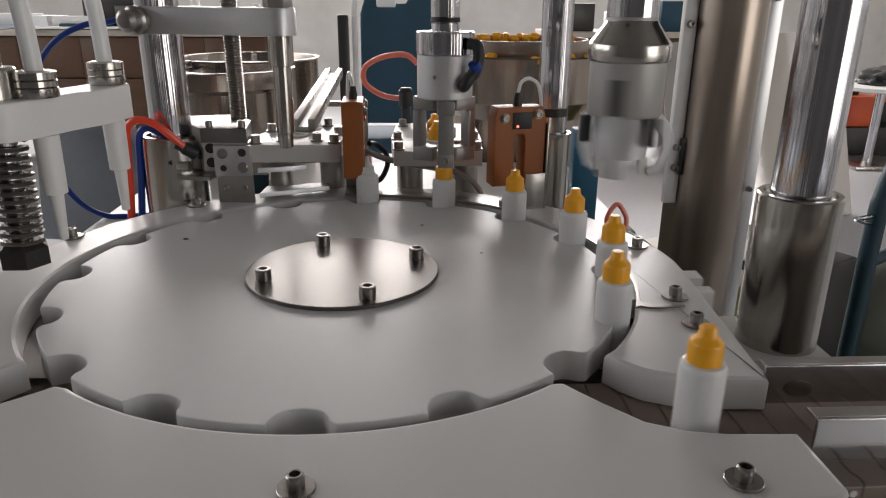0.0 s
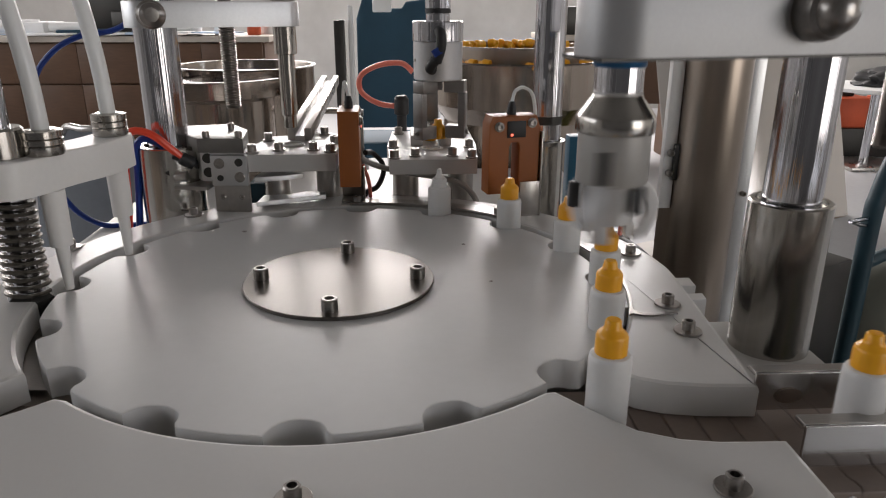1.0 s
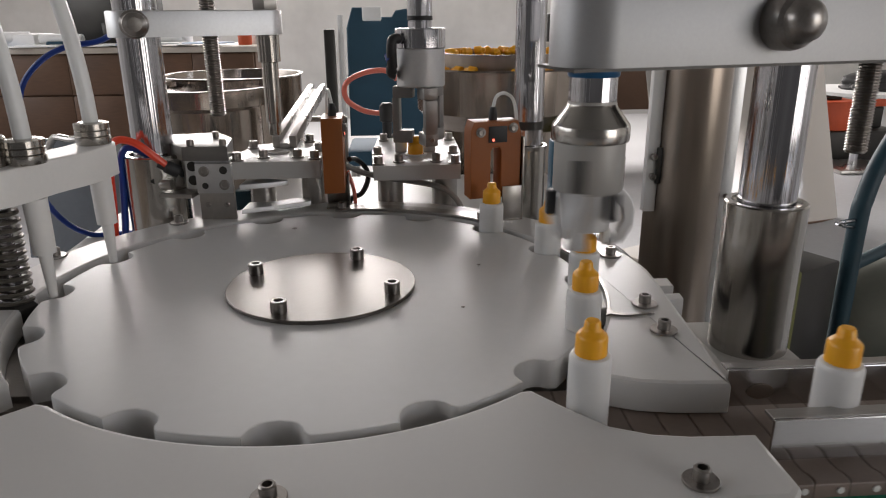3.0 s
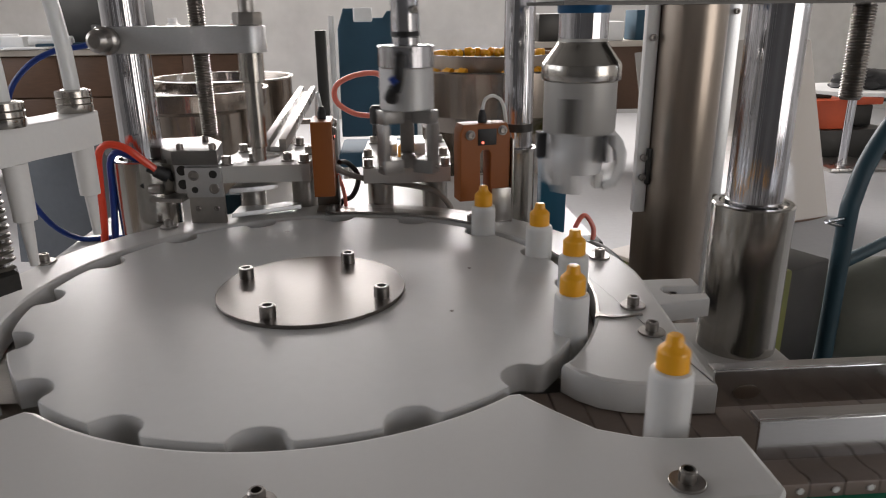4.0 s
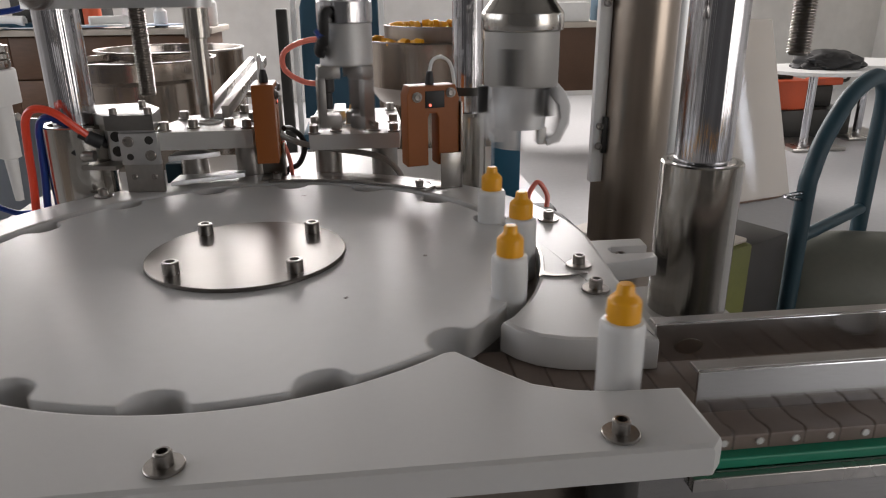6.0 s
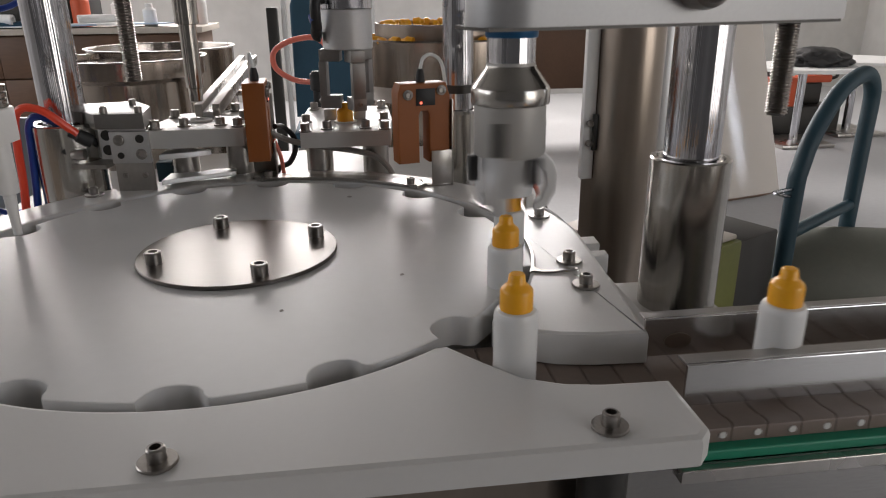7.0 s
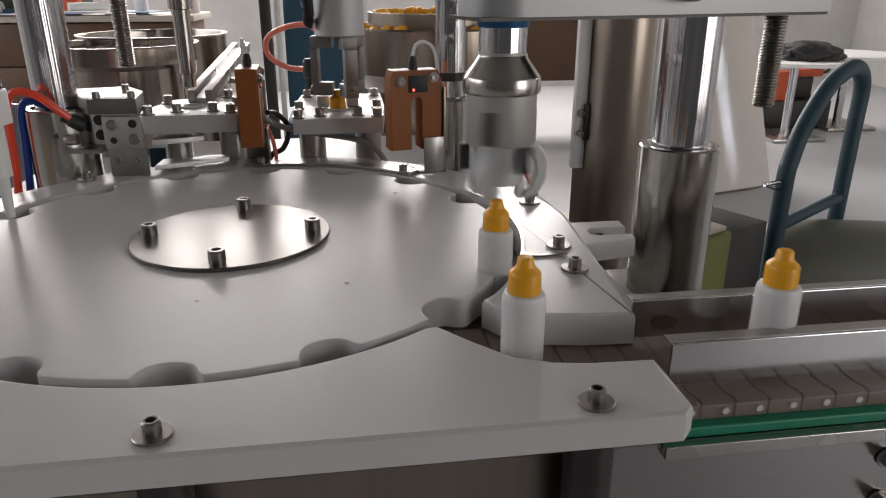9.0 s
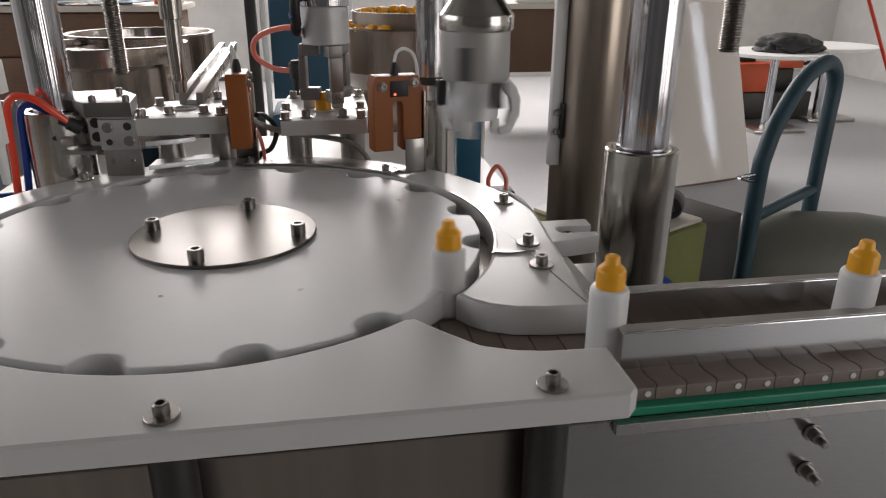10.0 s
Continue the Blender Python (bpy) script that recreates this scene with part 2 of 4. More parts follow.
def arc(r, a0, a1, n, cx=0.0, cy=0.0):
    return [(cx + r * math.cos(radians(a0 + (a1 - a0) * k / n)), cy + r * math.sin(radians(a0 + (a1 - a0) * k / n))) for k in range(n + 1)]


def polar(r, a, z=0.0):
    return (r * math.cos(radians(a)), r * math.sin(radians(a)), z)


# socket-head screw, its head 1 unit = metres, standing on z = 0
def screw_mesh(bm, r=0.0045, h=0.0065, washer=0.0, m=None):
    z = 0.0
    if washer:
        add_lathe(bm, [(washer - 0.0004, 0), (washer, 0.0004), (washer, 0.0012), (washer - 0.0004, 0.0016)], 28, m)
        z = 0.0016
    add_lathe(bm, [(r, z), (r, z + h - 0.0007), (r - 0.0007, z + h), (r * 0.58, z + h), (r * 0.52, z + h * 0.45), (0, z + h * 0.4)], 18, m)
    return bm


def screw(parent, x, y, z, r=0.0045, h=0.0065, washer=0.0, name="screw", m=None, mat=None, label=""):
    base = Matrix.Translation((x, y, z)) @ (m if m is not None else Matrix())
    return part(name, screw_mesh(bmesh.new(), r, h, washer, base), mat or BOLT, parent, label)


# ---- the hall ----
def wall_piece(name, bm, label):
    return tagged(part(name, bm, WALL, smooth=False), label, "wall", kind="structure")


tagged(part("floor", box(-5.7, 6.7, -4.2, 8.2, -0.2, 0.0), FLOOR, smooth=False), "grey painted concrete hall floor, scuffed and dull", "floor", kind="structure")
# out of view; toned down to cut bounce onto upward faces
tagged(part("ceiling", box(-5.7, 6.7, -4.2, 8.2, 4.2, 4.4), CEIL, smooth=False), "plain grey ceiling of the hall", "ceiling", kind="structure")
bm = bmesh.new()
add_box(bm, -5.7, 6.7, 8.0, 8.2, 0, 2.1)
add_box(bm, -5.7, 6.7, 8.0, 8.2, 3.9, 4.2)
add_box(bm, -5.7, -4.0, 8.0, 8.2, 2.1, 3.9)
add_box(bm, 3.8, 6.7, 8.0, 8.2, 2.1, 3.9)
wall_piece("wall_north", bm, "grey-white plaster wall with a high window band")
bm = bmesh.new()
add_box(bm, -5.7, -5.5, -4.2, 8.0, 0, 1.6)
add_box(bm, -5.7, -5.5, -4.2, 8.0, 3.6, 4.2)
add_box(bm, -5.7, -5.5, -4.2, -1.6, 1.6, 3.6)
add_box(bm, -5.7, -5.5, 4.6, 8.0, 1.6, 3.6)
wall_piece("wall_west", bm, "grey-white plaster wall with a long window")
bm = bmesh.new()
add_box(bm, 6.5, 6.7, -4.2, 8.0, 0, 1.1)
add_box(bm, 6.5, 6.7, -4.2, 8.0, 3.1, 4.2)
# added opening for the streak lamp, never in view
add_box(bm, 6.5, 6.7, -4.2, 1.21, 1.1, 3.1)
add_box(bm, 6.5, 6.7, 1.59, 8.0, 1.1, 3.1)
wall_piece("wall_east", bm, "grey-white plaster wall with an added narrow window opening, out of view")
# unseen south wall: shapes reflections, its opening added for the front fill
bm = bmesh.new()
add_box(bm, -5.5, 2.9, -4.2, -4.0, 0, 4.2)
add_box(bm, 6.3, 6.5, -4.2, -4.0, 0, 4.2)
add_box(bm, 2.9, 6.3, -4.2, -4.0, 3.4, 4.2)
tagged(part("wall_south", bm, DARKWALL, smooth=False), "unseen wall kept dark for reflections, with an added fill light opening", "wall", kind="structure")


def window(name, x0, x1, y0, y1, z0, z1, along, count=6):
    w = thing(name, "white framed hall window, out of view, letting in daylight", "window", kind="structure")
    bm = bmesh.new()
    if along == "x":
        for k in range(count + 1):
            x = x0 + (x1 - x0) * k / count
            add_box(bm, x - 0.03, x + 0.03, y0, y1, z0, z1)
        for z in (z0, z1 - 0.06):
            add_box(bm, x0, x1, y0 + 0.003, y1 - 0.003, z, z + 0.06)
    else:
        for k in range(count + 1):
            y = y0 + (y1 - y0) * k / count
            add_box(bm, x0, x1, y - 0.03, y + 0.03, z0, z1)
        for z in (z0, z1 - 0.06):
            add_box(bm, x0 + 0.003, x1 - 0.003, y0, y1, z, z + 0.06)
    part("window_frame", bm, WHITEP, w, smooth=False)


window("window_1", -4.0, 3.8, 8.06, 8.14, 2.1, 3.9, "x")
window("window_2", -5.64, -5.56, -1.6, 4.6, 1.6, 3.6, "y")
# added frame round the streak lamp
window("window_3", 6.56, 6.64, 1.21, 1.59, 1.1, 3.1, "y", 1)

# ---- the machine's base ----
TOP, PLATE = 0.945, 0.9808
WX, WY = 0.0014, 0.0103  # the star wheel's axis
base = thing("machine_base", "white-topped filling machine base with steel sheet sides", "machine base")
part("table_top", prism([(-0.305, -0.19), (0.293, -0.10), (0.293, 0.62), (-0.305, 0.62)], 0.915, TOP, 0.001), TABLE, base, "white flat machine top")
part("side_panel", box(-0.29, 0.285, -0.19, 0.60, 0.02, 0.914), FRAMES, base, "brushed steel cabinet sides", smooth=False)
part("bed_plate", prism(arc(0.238, -28, 208, 90, WX, WY), TOP, PLATE, 0.0008), STEEL, base, "dark steel bed plate under the wheel")
part("side_deck", box(0.294, 0.372, -0.03, 0.34, 0.70, 0.80, bevel=0.002), COVER, base, "brownish steel deck for the columns", smooth=False)
part("deck_leg", box(0.30, 0.36, 0.0, 0.3, 0.0, 0.699), FRAMES, base, smooth=False)

# ---- star wheel ----
FIRST, CENTRES = 0.3, (0.41, 2.25, 4.18, 6.12, 8.06, 10.0)
PITCH = 22.5


def ease(u):
    u = min(max(u, 0.0), 1.0)
    return u * u * (3 - 2 * u)


def turned(t):
    """Degrees by which the wheel has gone round, clockwise from above."""
    return PITCH * sum(ease((t - c + 0.23) / 0.46) for c in CENTRES)


def wheel_outline(r=0.1945):
    """Plan of the wheel: sixteen hooked pockets, each with one rounded lip."""
    out = []
    for k in range(16):
        a = 111 - PITCH * k
        # from high angle to low angle, clockwise
        lip = [(r, a + 5.6), (r - 0.0012, a + 5.0), (r - 0.0042, a + 4.35), (r - 0.0078, a + 4.1)]
        bay = [(r - 0.0115, a + 3.3), (r - 0.0135, a + 2.0), (r - 0.0143, a + 0.4), (r - 0.0135, a - 1.3), (r - 0.0112, a - 2.6), (r - 0.0075, a - 3.5), (r - 0.003, a - 4.0), (r, a - 4.2)]
        rim = [(r, a - 4.2 - (PITCH - 9.8) * j / 5) for j in range(1, 5)]
        out += [polar(q, b)[:2] for q, b in lip + bay + rim]
    return out[::-1]


wheel = thing("star_wheel", "white plastic indexing star wheel with sixteen bottle pockets", "star wheel", at=pose(WX, WY, 1.0))
part("wheel_plate", prism(wheel_outline(), -0.0180, 0.0, 0.0009), WHEEL, wheel, "scuffed white plastic wheel")
part("hub_plate", lathe([(0.0678, 0.0), (0.0683, 0.0005), (0.0683, 0.0024), (0.0678, 0.0029), (0, 0.0029)], 120), DISC, wheel, "brushed round steel hub plate")
for k in range(4):
    x, y, _ = polar(0.0565, 111 - 90 * k)
    screw(wheel, x, y, 0.0029, 0.0055, 0.0084)
# nicks on the wheel's face
for a, r, d in ((150, 0.155, 0.0022), (20, 0.11, 0.0013), (62, 0.125, 0.0015)):
    x, y, _ = polar(r, a)
    part("scratch_mark", lathe([(d, 0.0001), (d, 0.0003), (d * 0.75, 0.0003), (d * 0.75, 0.0001)], 14, Matrix.Translation((x, y, 0))), BOLT, wheel)
part("wheel_shaft", lathe([(0.035, PLATE - 1.0), (0.035, -0.0180)], 40), GROUND, wheel)

# ---- guide plates round the wheel ----
ring = thing("outer_guide", "white plastic guide plate curving round the star wheel", "guide plate")
inner = arc(0.2040, 218, -37, 120, WX, WY)
right = [(0.1570, -0.1190), (0.1640, -0.1300), (0.1740, -0.1390), (0.1880, -0.1450), (0.2080, -0.1485), (0.2355, -0.1500), (0.2365, -0.1490), (0.2500, 0.0080)]
outer = arc(0.2475, 4, 193, 80, 0.004, 0.010)
left = [(-0.242, -0.10), (-0.242, -0.138), (-0.205, -0.139), (-0.172, -0.134)]
part("guide_plate", prism((inner + right + outer + left)[::-1], 0.9818, 1.0, 0.0030), HDPE, ring, "white plastic guide ring")
for x, y in ((0.2229, -0.0835), (0.2248, -0.0420), (0.2309, 0.0600), (-0.232, -0.085), (-0.226, 0.095), (-0.152, 0.187)):
    screw(ring, x, y, 1.0, 0.0041, 0.0062, 0.0086)
for x, y in ((0.225, -0.105), (0.225, 0.05), (-0.225, -0.1), (-0.16, 0.17), (0.0, 0.233)):
    part("standoff", lathe([(0.012, TOP), (0.012, 0.9818)], 20, Matrix.Translation((x, y, 0))), GROUND, ring)

front = thing("front_guide", "thick white plastic guide plate with rounded front edge", "guide plate")
back_edge = [(0.1275, -0.1478)] + arc(0.1990, -51.5, -130.5, 50, WX, WY)[1:-1] + [(-0.1312, -0.1420)]
right_edge = [(0.2265, -0.1965), (0.1948, -0.1955), (0.1773, -0.1925), (0.1594, -0.1845), (0.1432, -0.1670)]
left_edge = [(-0.1440, -0.1530), (-0.1600, -0.1650), (-0.1850, -0.1750), (-0.2150, -0.1790), (-0.2500, -0.1790)]
front_line = [(-0.2500, -0.2330), (-0.2440, -0.2440), (0.2200, -0.2440), (0.2265, -0.2370)]
part("guide_plate", prism((right_edge + back_edge + left_edge + front_line)[::-1], 0.9865, 1.0, 0.0032), HDPE, front)
for x, y in ((0.0030, -0.2290), (0.1850, -0.2310), (-0.19, -0.2290)):
    screw(front, x, y, 1.0, 0.0038, 0.0060, 0.0080)
    part("standoff", lathe([(0.011, 0.78), (0.011, 0.9865)], 20, Matrix.Translation((x, y + 0.004, 0))), DARKM, front)

# thin steel wear strip that lies on the right guide round bolt holes
strip = thing("side_guide_strip", "thin steel guide strip along the bottle track", "guide strip")
rim = arc(0.2042, -20, 24, 22, WX, WY)
part("strip", prism(rim + arc(0.2062, 24, -17, 22, WX, WY) + [(0.2000, -0.0545), (0.2040, -0.0580), (0.2100, -0.0590), (0.2260, -0.0565), (0.2260, -0.0580), (0.2090, -0.0608), (0.2020, -0.0600), (0.1965, -0.0575)], 1.0002, 1.0014), BOLT, strip)

fork = thing("slotted_bracket", "slotted white plastic bracket at the edge of the guide", "bracket")
part("bracket_body", prism([(0.218, -0.044), (0.2850, -0.0300), (0.2860, -0.0200), (0.2600, -0.0200), (0.2565, -0.0165), (0.2565, -0.0095), (0.2600, -0.0060), (0.2870, -0.0060), (0.2880, 0.0100), (0.218, 0.0100)], 0.985, 0.9988, 0.001), HDPE, fork)
screw(fork, 0.2650, -0.0130, 0.9890, 0.0038, 0.006, 0.0062)

# ---- conveyor ----
conveyor = thing("chain_conveyor", "steel-sided slat chain conveyor with green wear strip", "conveyor")
BELT_Z = PLATE
part("side_frame", box(0.196, 2.25, -0.2190, -0.2060, 0.60, 0.9672, bevel=0.0012), FRAMES, conveyor, "brushed steel conveyor side", smooth=False)
part("top_lip", box(0.224, 2.25, -0.2235, -0.2191, 0.9605, 0.9674, bevel=0.0005), STEEL, conveyor, smooth=False)
part("side_frame", box(0.30, 2.25, -0.1120, -0.1000, 0.60, 0.9650, bevel=0.0012), FRAMES, conveyor, smooth=False)
# left length in a darker material that stands in for shade and dark reflection
part("dark_side_frame", box(-0.96, 0.195, -0.2080, -0.1960, 0.60, 0.9590, bevel=0.0012), COVER, conveyor, "steel conveyor side with shade put into its brown colour", smooth=False)
part("conveyor_foot", box(1.60, 1.68, -0.205, -0.113, 0.0, 0.90), FRAMES, conveyor, smooth=False)
part("conveyor_foot", box(0.62, 0.70, -0.205, -0.113, 0.0, 0.90), FRAMES, conveyor, smooth=False)
part("wear_strip", box(0.224, 2.25, -0.2180, -0.2050, 0.9676, 0.9732, bevel=0.001), GREEN, conveyor, "green plastic wear strip", smooth=False)


def bottle_rail(y0, y1, bolts):
    """A folded steel angle: an upright face, a flange along its top and a closed end."""
    rail = part("bottle_rail", box(0.2350, 2.25, y0, y0 + 0.0022, 0.9835, 1.0060, bevel=0.0006), RAIL, conveyor, "bright steel bottle rail", smooth=False)
    part("rail_flange", box(0.2350, 2.25, y0 + 0.0023, y1, 1.0042, 1.0060, bevel=0.0004), STEEL, rail, smooth=False)
    # no opening is cut: a brown oval carries the slot's shade
    for x, z, r in bolts:
        part("slot", lathe([(r, 0.0), (r, 0.0004), (r * 0.85, 0.0005)], 20, pose(x, y0 - 0.0002, z, 90, 0, 0) @ Matrix.Diagonal((1.7, 1, 1, 1))), COVER, rail, "brownish oval patch in place of a shaded slot")
    return rail


bottle_rail(-0.1965, -0.1860, ())
bottle_rail(-0.1470, -0.1375, ((0.2540, 0.9925, 0.0045),))
for x, z in ((0.3430, 0.9470), (0.3440, 0.9215), (0.62, 0.9470), (0.62, 0.9215)):
    stud = screw_mesh(bmesh.new(), 0.0038, 0.0060, 0.0052, pose(x, -0.2192, z, 90, 0, 0))
    add_lathe(stud, [(0.0024, 0.0076), (0.0024, 0.0120), (0.0018, 0.0126)], 14, pose(x, -0.2192, z, 90, 0, 0))
    part("side_screw", stud, BOLT, conveyor)
slat_bm = prism([(0, -0.2120), (0.0169, -0.2120), (0.0183, -0.2085), (0.0179, -0.2045), (0.0165, -0.2010), (0.0165, -0.118), (-0.0004, -0.118), (-0.0004, -0.2010), (0.0010, -0.2045), (0.0014, -0.2085)], -0.0075, 0.0, 0.0006)
slat_me = bpy.data.meshes.new("slat")
pin_bm = lathe([(0.0018, 0), (0.0018, 0.0005)], 10, pose(0.0126, -0.2121, -0.0036, 90, 0, 0))
pin_me = bpy.data.meshes.new("pin")
pin_bm.to_mesh(pin_me)
pin_bm.free()
pin_me.materials.append(WHITEP)
slat_bm.to_mesh(slat_me)
slat_bm.free()
slat_me.materials.append(BELT)
SLATS = []
for k in range(130):
    s = new("slat", slat_me)
    s.parent = conveyor
    s.matrix_basis = pose(-0.931 + 0.0174 * k, 0, BELT_Z)
    SLATS.append(s)
    pin = new("pin", pin_me)
    pin.parent = s


# ---- bottles ----
def ribbed_cap(name, parent=None, at=None):
    b = bmesh.new()
    prof = [(0.0068, 0.0), (0.0082, 0.0004), (0.0081, 0.0112), (0.0079, 0.0122), (0.0072, 0.0131), (0.0054, 0.0147), (0.0046, 0.0156), (0.0043, 0.0168), (0.0040, 0.0194), (0.0033, 0.0203), (0, 0.0206)]
    add_lathe(b, prof, 44)
    for v in b.verts:
        if 0.0003 < v.co.z < 0.0130 and round(math.atan2(v.co.y, v.co.x) / (2 * math.pi) * 44) % 2:
            v.co.x, v.co.y = v.co.x * 0.975, v.co.y * 0.975
    ob = part(name, b, CAP, parent)
    if at is not None:
        ob.matrix_basis = at
    return ob


def bottle(capped=True):
    t = thing("dropper_bottle", "small milky plastic dropper bottle with orange-yellow cap" if capped else "small milky plastic dropper bottle with bare white tip", "bottle", "bottles on the line")
    body = [(0.0092, 0.0), (0.0105, 0.0008), (0.0109, 0.0025), (0.0109, 0.0415), (0.0107, 0.0433), (0.0099, 0.0447), (0.0078, 0.0454), (0.0074, 0.0465), (0.0074, 0.0480), (0.0068, 0.0485), (0.0068, 0.0530)]
    part("bottle_body", lathe(body, 32), BOTTLE, t)
    tip = [(0.0052, 0.0530), (0.0050, 0.0542), (0.0030, 0.0562), (0.0024, 0.0590), (0.0018, 0.0620), (0.0012, 0.0623)]
    part("dropper_tip", lathe(tip, 18), WHITEP, t)
    if capped:
        c = ribbed_cap("cap", t, pose(0, 0, 0.0432))
        tagged(c, "orange-yellow ribbed screw cap")
    return t


BOTTLES = [(bottle(k > 0), a) for k, a in enumerate((87.0, 64.5, 42.0, 19.5, -3.0, -25.5))]
LEAVING = bottle()
LOOSE_CAP = tagged(ribbed_cap("bottle_cap"), "orange-yellow ribbed cap waiting in the feed nest", "bottle cap", "loose caps")
NEXT_CAP = tagged(ribbed_cap("bottle_cap"), "orange-yellow ribbed cap waiting in the feed nest", "bottle cap", "loose caps")


# ---- capping station on the right ----
def column(name, label, x, y, r, collar_r, collar_top, top, z0=TOP, ring=True):
    t = thing(name, label, "column")
    m = Matrix.Translation((x, y, 0))
    part("shaft", lathe([(r, z0), (r, top)], 56, m), CHROME, t, "polished chrome shaft")
    c = [(collar_r, z0), (collar_r, collar_top - 0.0012), (collar_r - 0.0012, collar_top), (r + 0.0045, collar_top), (r + 0.0038, collar_top - 0.004), (r + 0.0005, collar_top - 0.004)]
    part("collar", lathe(c, 56, m), GROUND, t, "ground steel guide sleeve")
    if ring:
        part("base_ring", lathe([(collar_r + 0.006, z0), (collar_r + 0.006, z0 + 0.012), (collar_r + 0.0005, z0 + 0.014)], 48, m), DARKM, t)
    return t


CAPX, CAPY = WX + 0.1885, WY - 0.0170
RX, RY = 0.3400, 0.030
rcol = column("lift_column", "thick chromed lift column in a steel sleeve", RX, RY, 0.0208, 0.0302, 1.052, 1.60, 0.931, ring=False)
part("base_plate", box(RX - 0.045, RX + 0.030, RY - 0.035, RY + 0.045, 0.8005, 0.9308, bevel=0.001), TABLE, rcol, "white base plate")
tilt = math.degrees(math.atan2(RY - CAPY, RX - CAPX))
arm = thing("capping_arm", "silver aluminium capping arm with spinning chuck", "capping arm")
# the arm's own origin: chuck axis, cone's lower rim
along = pose(0, 0, 0, 0, 0, tilt)
L = math.hypot(RX - CAPX, RY - CAPY)
outline = arc(0.030, 90, 270, 20) + [(L + 0.098, -0.030), (L + 0.105, -0.022), (L + 0.105, 0.030)]
part("beam", prism(outline, 0.0485, 0.0945, 0.0016, m=along), BEAM, arm, "brushed aluminium beam")
part("beam_plate", prism([(-0.028, -0.026), (L + 0.10, -0.026), (L + 0.10, 0.028), (-0.028, 0.028)], 0.0462, 0.0484, m=along), DARKM, arm)
part("clamp_knob", lathe([(0.0, -0.030), (0.008, -0.0285), (0.0125, -0.024), (0.0145, -0.018), (0.0145, -0.016), (0.0175, -0.014), (0.0190, -0.008), (0.0190, 0.0)], 32, along @ pose(L - 0.035, -0.0302, 0.0755, -90, 0, 0)), BOLT, arm, "dark steel domed clamp nut")
ROD = (L + 0.078, 0.0)
rod = thread_rod(0.0085, -0.024, 0.0462, 0.0022)
moved(rod, rod.verts, along @ Matrix.Translation((ROD[0], ROD[1], 0)))
part("threaded_stop", rod, BOLT, arm, "coarse threaded stop rod")
part("spindle", lathe([(0.0160, 0.020), (0.0160, 0.0485)], 48), CHROME, arm, "bright steel spindle")
part("spindle_ring", lathe([(0.0166, 0.0415), (0.0172, 0.0425), (0.0172, 0.0484)], 48), BLUEA, arm, "blue tinted ring")
chuck = part("chuck", lathe([(0.0232, -0.0345), (0.0240, -0.0330), (0.0240, -0.0010), (0.0252, -0.0002), (0.0256, 0.0008), (0.0256, 0.0092), (0.0250, 0.0104), (0.0168, 0.0218), (0.0161, 0.0232), (0.0161, 0.0260)], 64), GREYM, arm, "grey spinning capping chuck")
part("chuck_cone", lathe([(0.0258, -0.0002), (0.0262, 0.0008), (0.0262, 0.0094), (0.0256, 0.0108), (0.0170, 0.0222), (0.0164, 0.0240)], 64), GROUND, chuck, "bright turned cone")
for k in range(3):
    m = pose(0, 0, 0, 0, 0, 120 * k)
    # slot shown by a dark block, its colour in place of shade
    part("slot", box(0.0225, 0.0244, -0.0042, 0.0042, -0.0330, -0.0105, bevel=0.001, m=m), DARKM, chuck, "dark patch in place of a shaded slot")
    b = bmesh.new()
    # a bent finger: out from the body, down, and in to the cap; side view in x and z
    side = [(0.0170, -0.0330), (0.0225, -0.0320), (0.0300, -0.0400), (0.0330, -0.0480), (0.0325, -0.0600), (0.0265, -0.0720), (0.0180, -0.0745), (0.0165, -0.0700), (0.0225, -0.0660), (0.0262, -0.0560), (0.0250, -0.0480), (0.0190, -0.0410)]
    add_prism(b, [(x, z) for x, z in side], -0.0062, 0.0062, 0.0008, m=m @ Matrix.Rotation(radians(90), 4, "X"))
    jaw = part("jaw", b, ALUP, chuck, "light grey bent gripping finger")
    part("jaw_pad", box(0.0118, 0.0178, -0.0045, 0.0045, -0.0740, -0.0620, bevel=0.0012, m=m), WHITEP, jaw)
    part("jaw_lever", box(0.0215, 0.0285, -0.0035, 0.0035, -0.0520, -0.0345, bevel=0.001, m=m @ pose(0, 0, 0, 0, 0, 60)), BLACK, chuck, "black lever")
part("cup", lathe([(0.0125, -0.062), (0.0165, -0.062), (0.0190, -0.0345)], 32, close=False), ALUP, chuck, "pale grey cup")

cover = thing("column_cover", "tall brown-tinted stainless steel column cover with flanges", "column cover")
CX, CY = 0.441, 0.420
part("cover_sheet", prism(arc(0.043, -10, -170, 40, CX, CY) + [(CX - 0.042, CY + 0.04), (CX + 0.042, CY + 0.04)], 0.0, 1.75), COVER, cover)
part("flange", box(CX - 0.0590, CX - 0.0432, CY - 0.008, CY + 0.004, 0.936, 1.75, bevel=0.0008), WHITEP, cover, "white painted flange")
part("flange", box(CX + 0.0432, CX + 0.0600, CY - 0.008, CY + 0.004, 0.0, 1.75, bevel=0.0008), ALU, cover)
part("hinge", box(CX - 0.0475, CX - 0.0405, CY - 0.0135, CY - 0.0082, 0.975, 1.022, bevel=0.001), DARKM, cover, "dark hinge plate")
for z in (1.01, 0.984, 1.16, 1.30):
    part("flange_screw", screw_mesh(bmesh.new(), 0.0045, 0.006, 0.0, pose(CX - 0.051, CY - 0.0082, z, 90, 0, 0)), BOLT, cover)
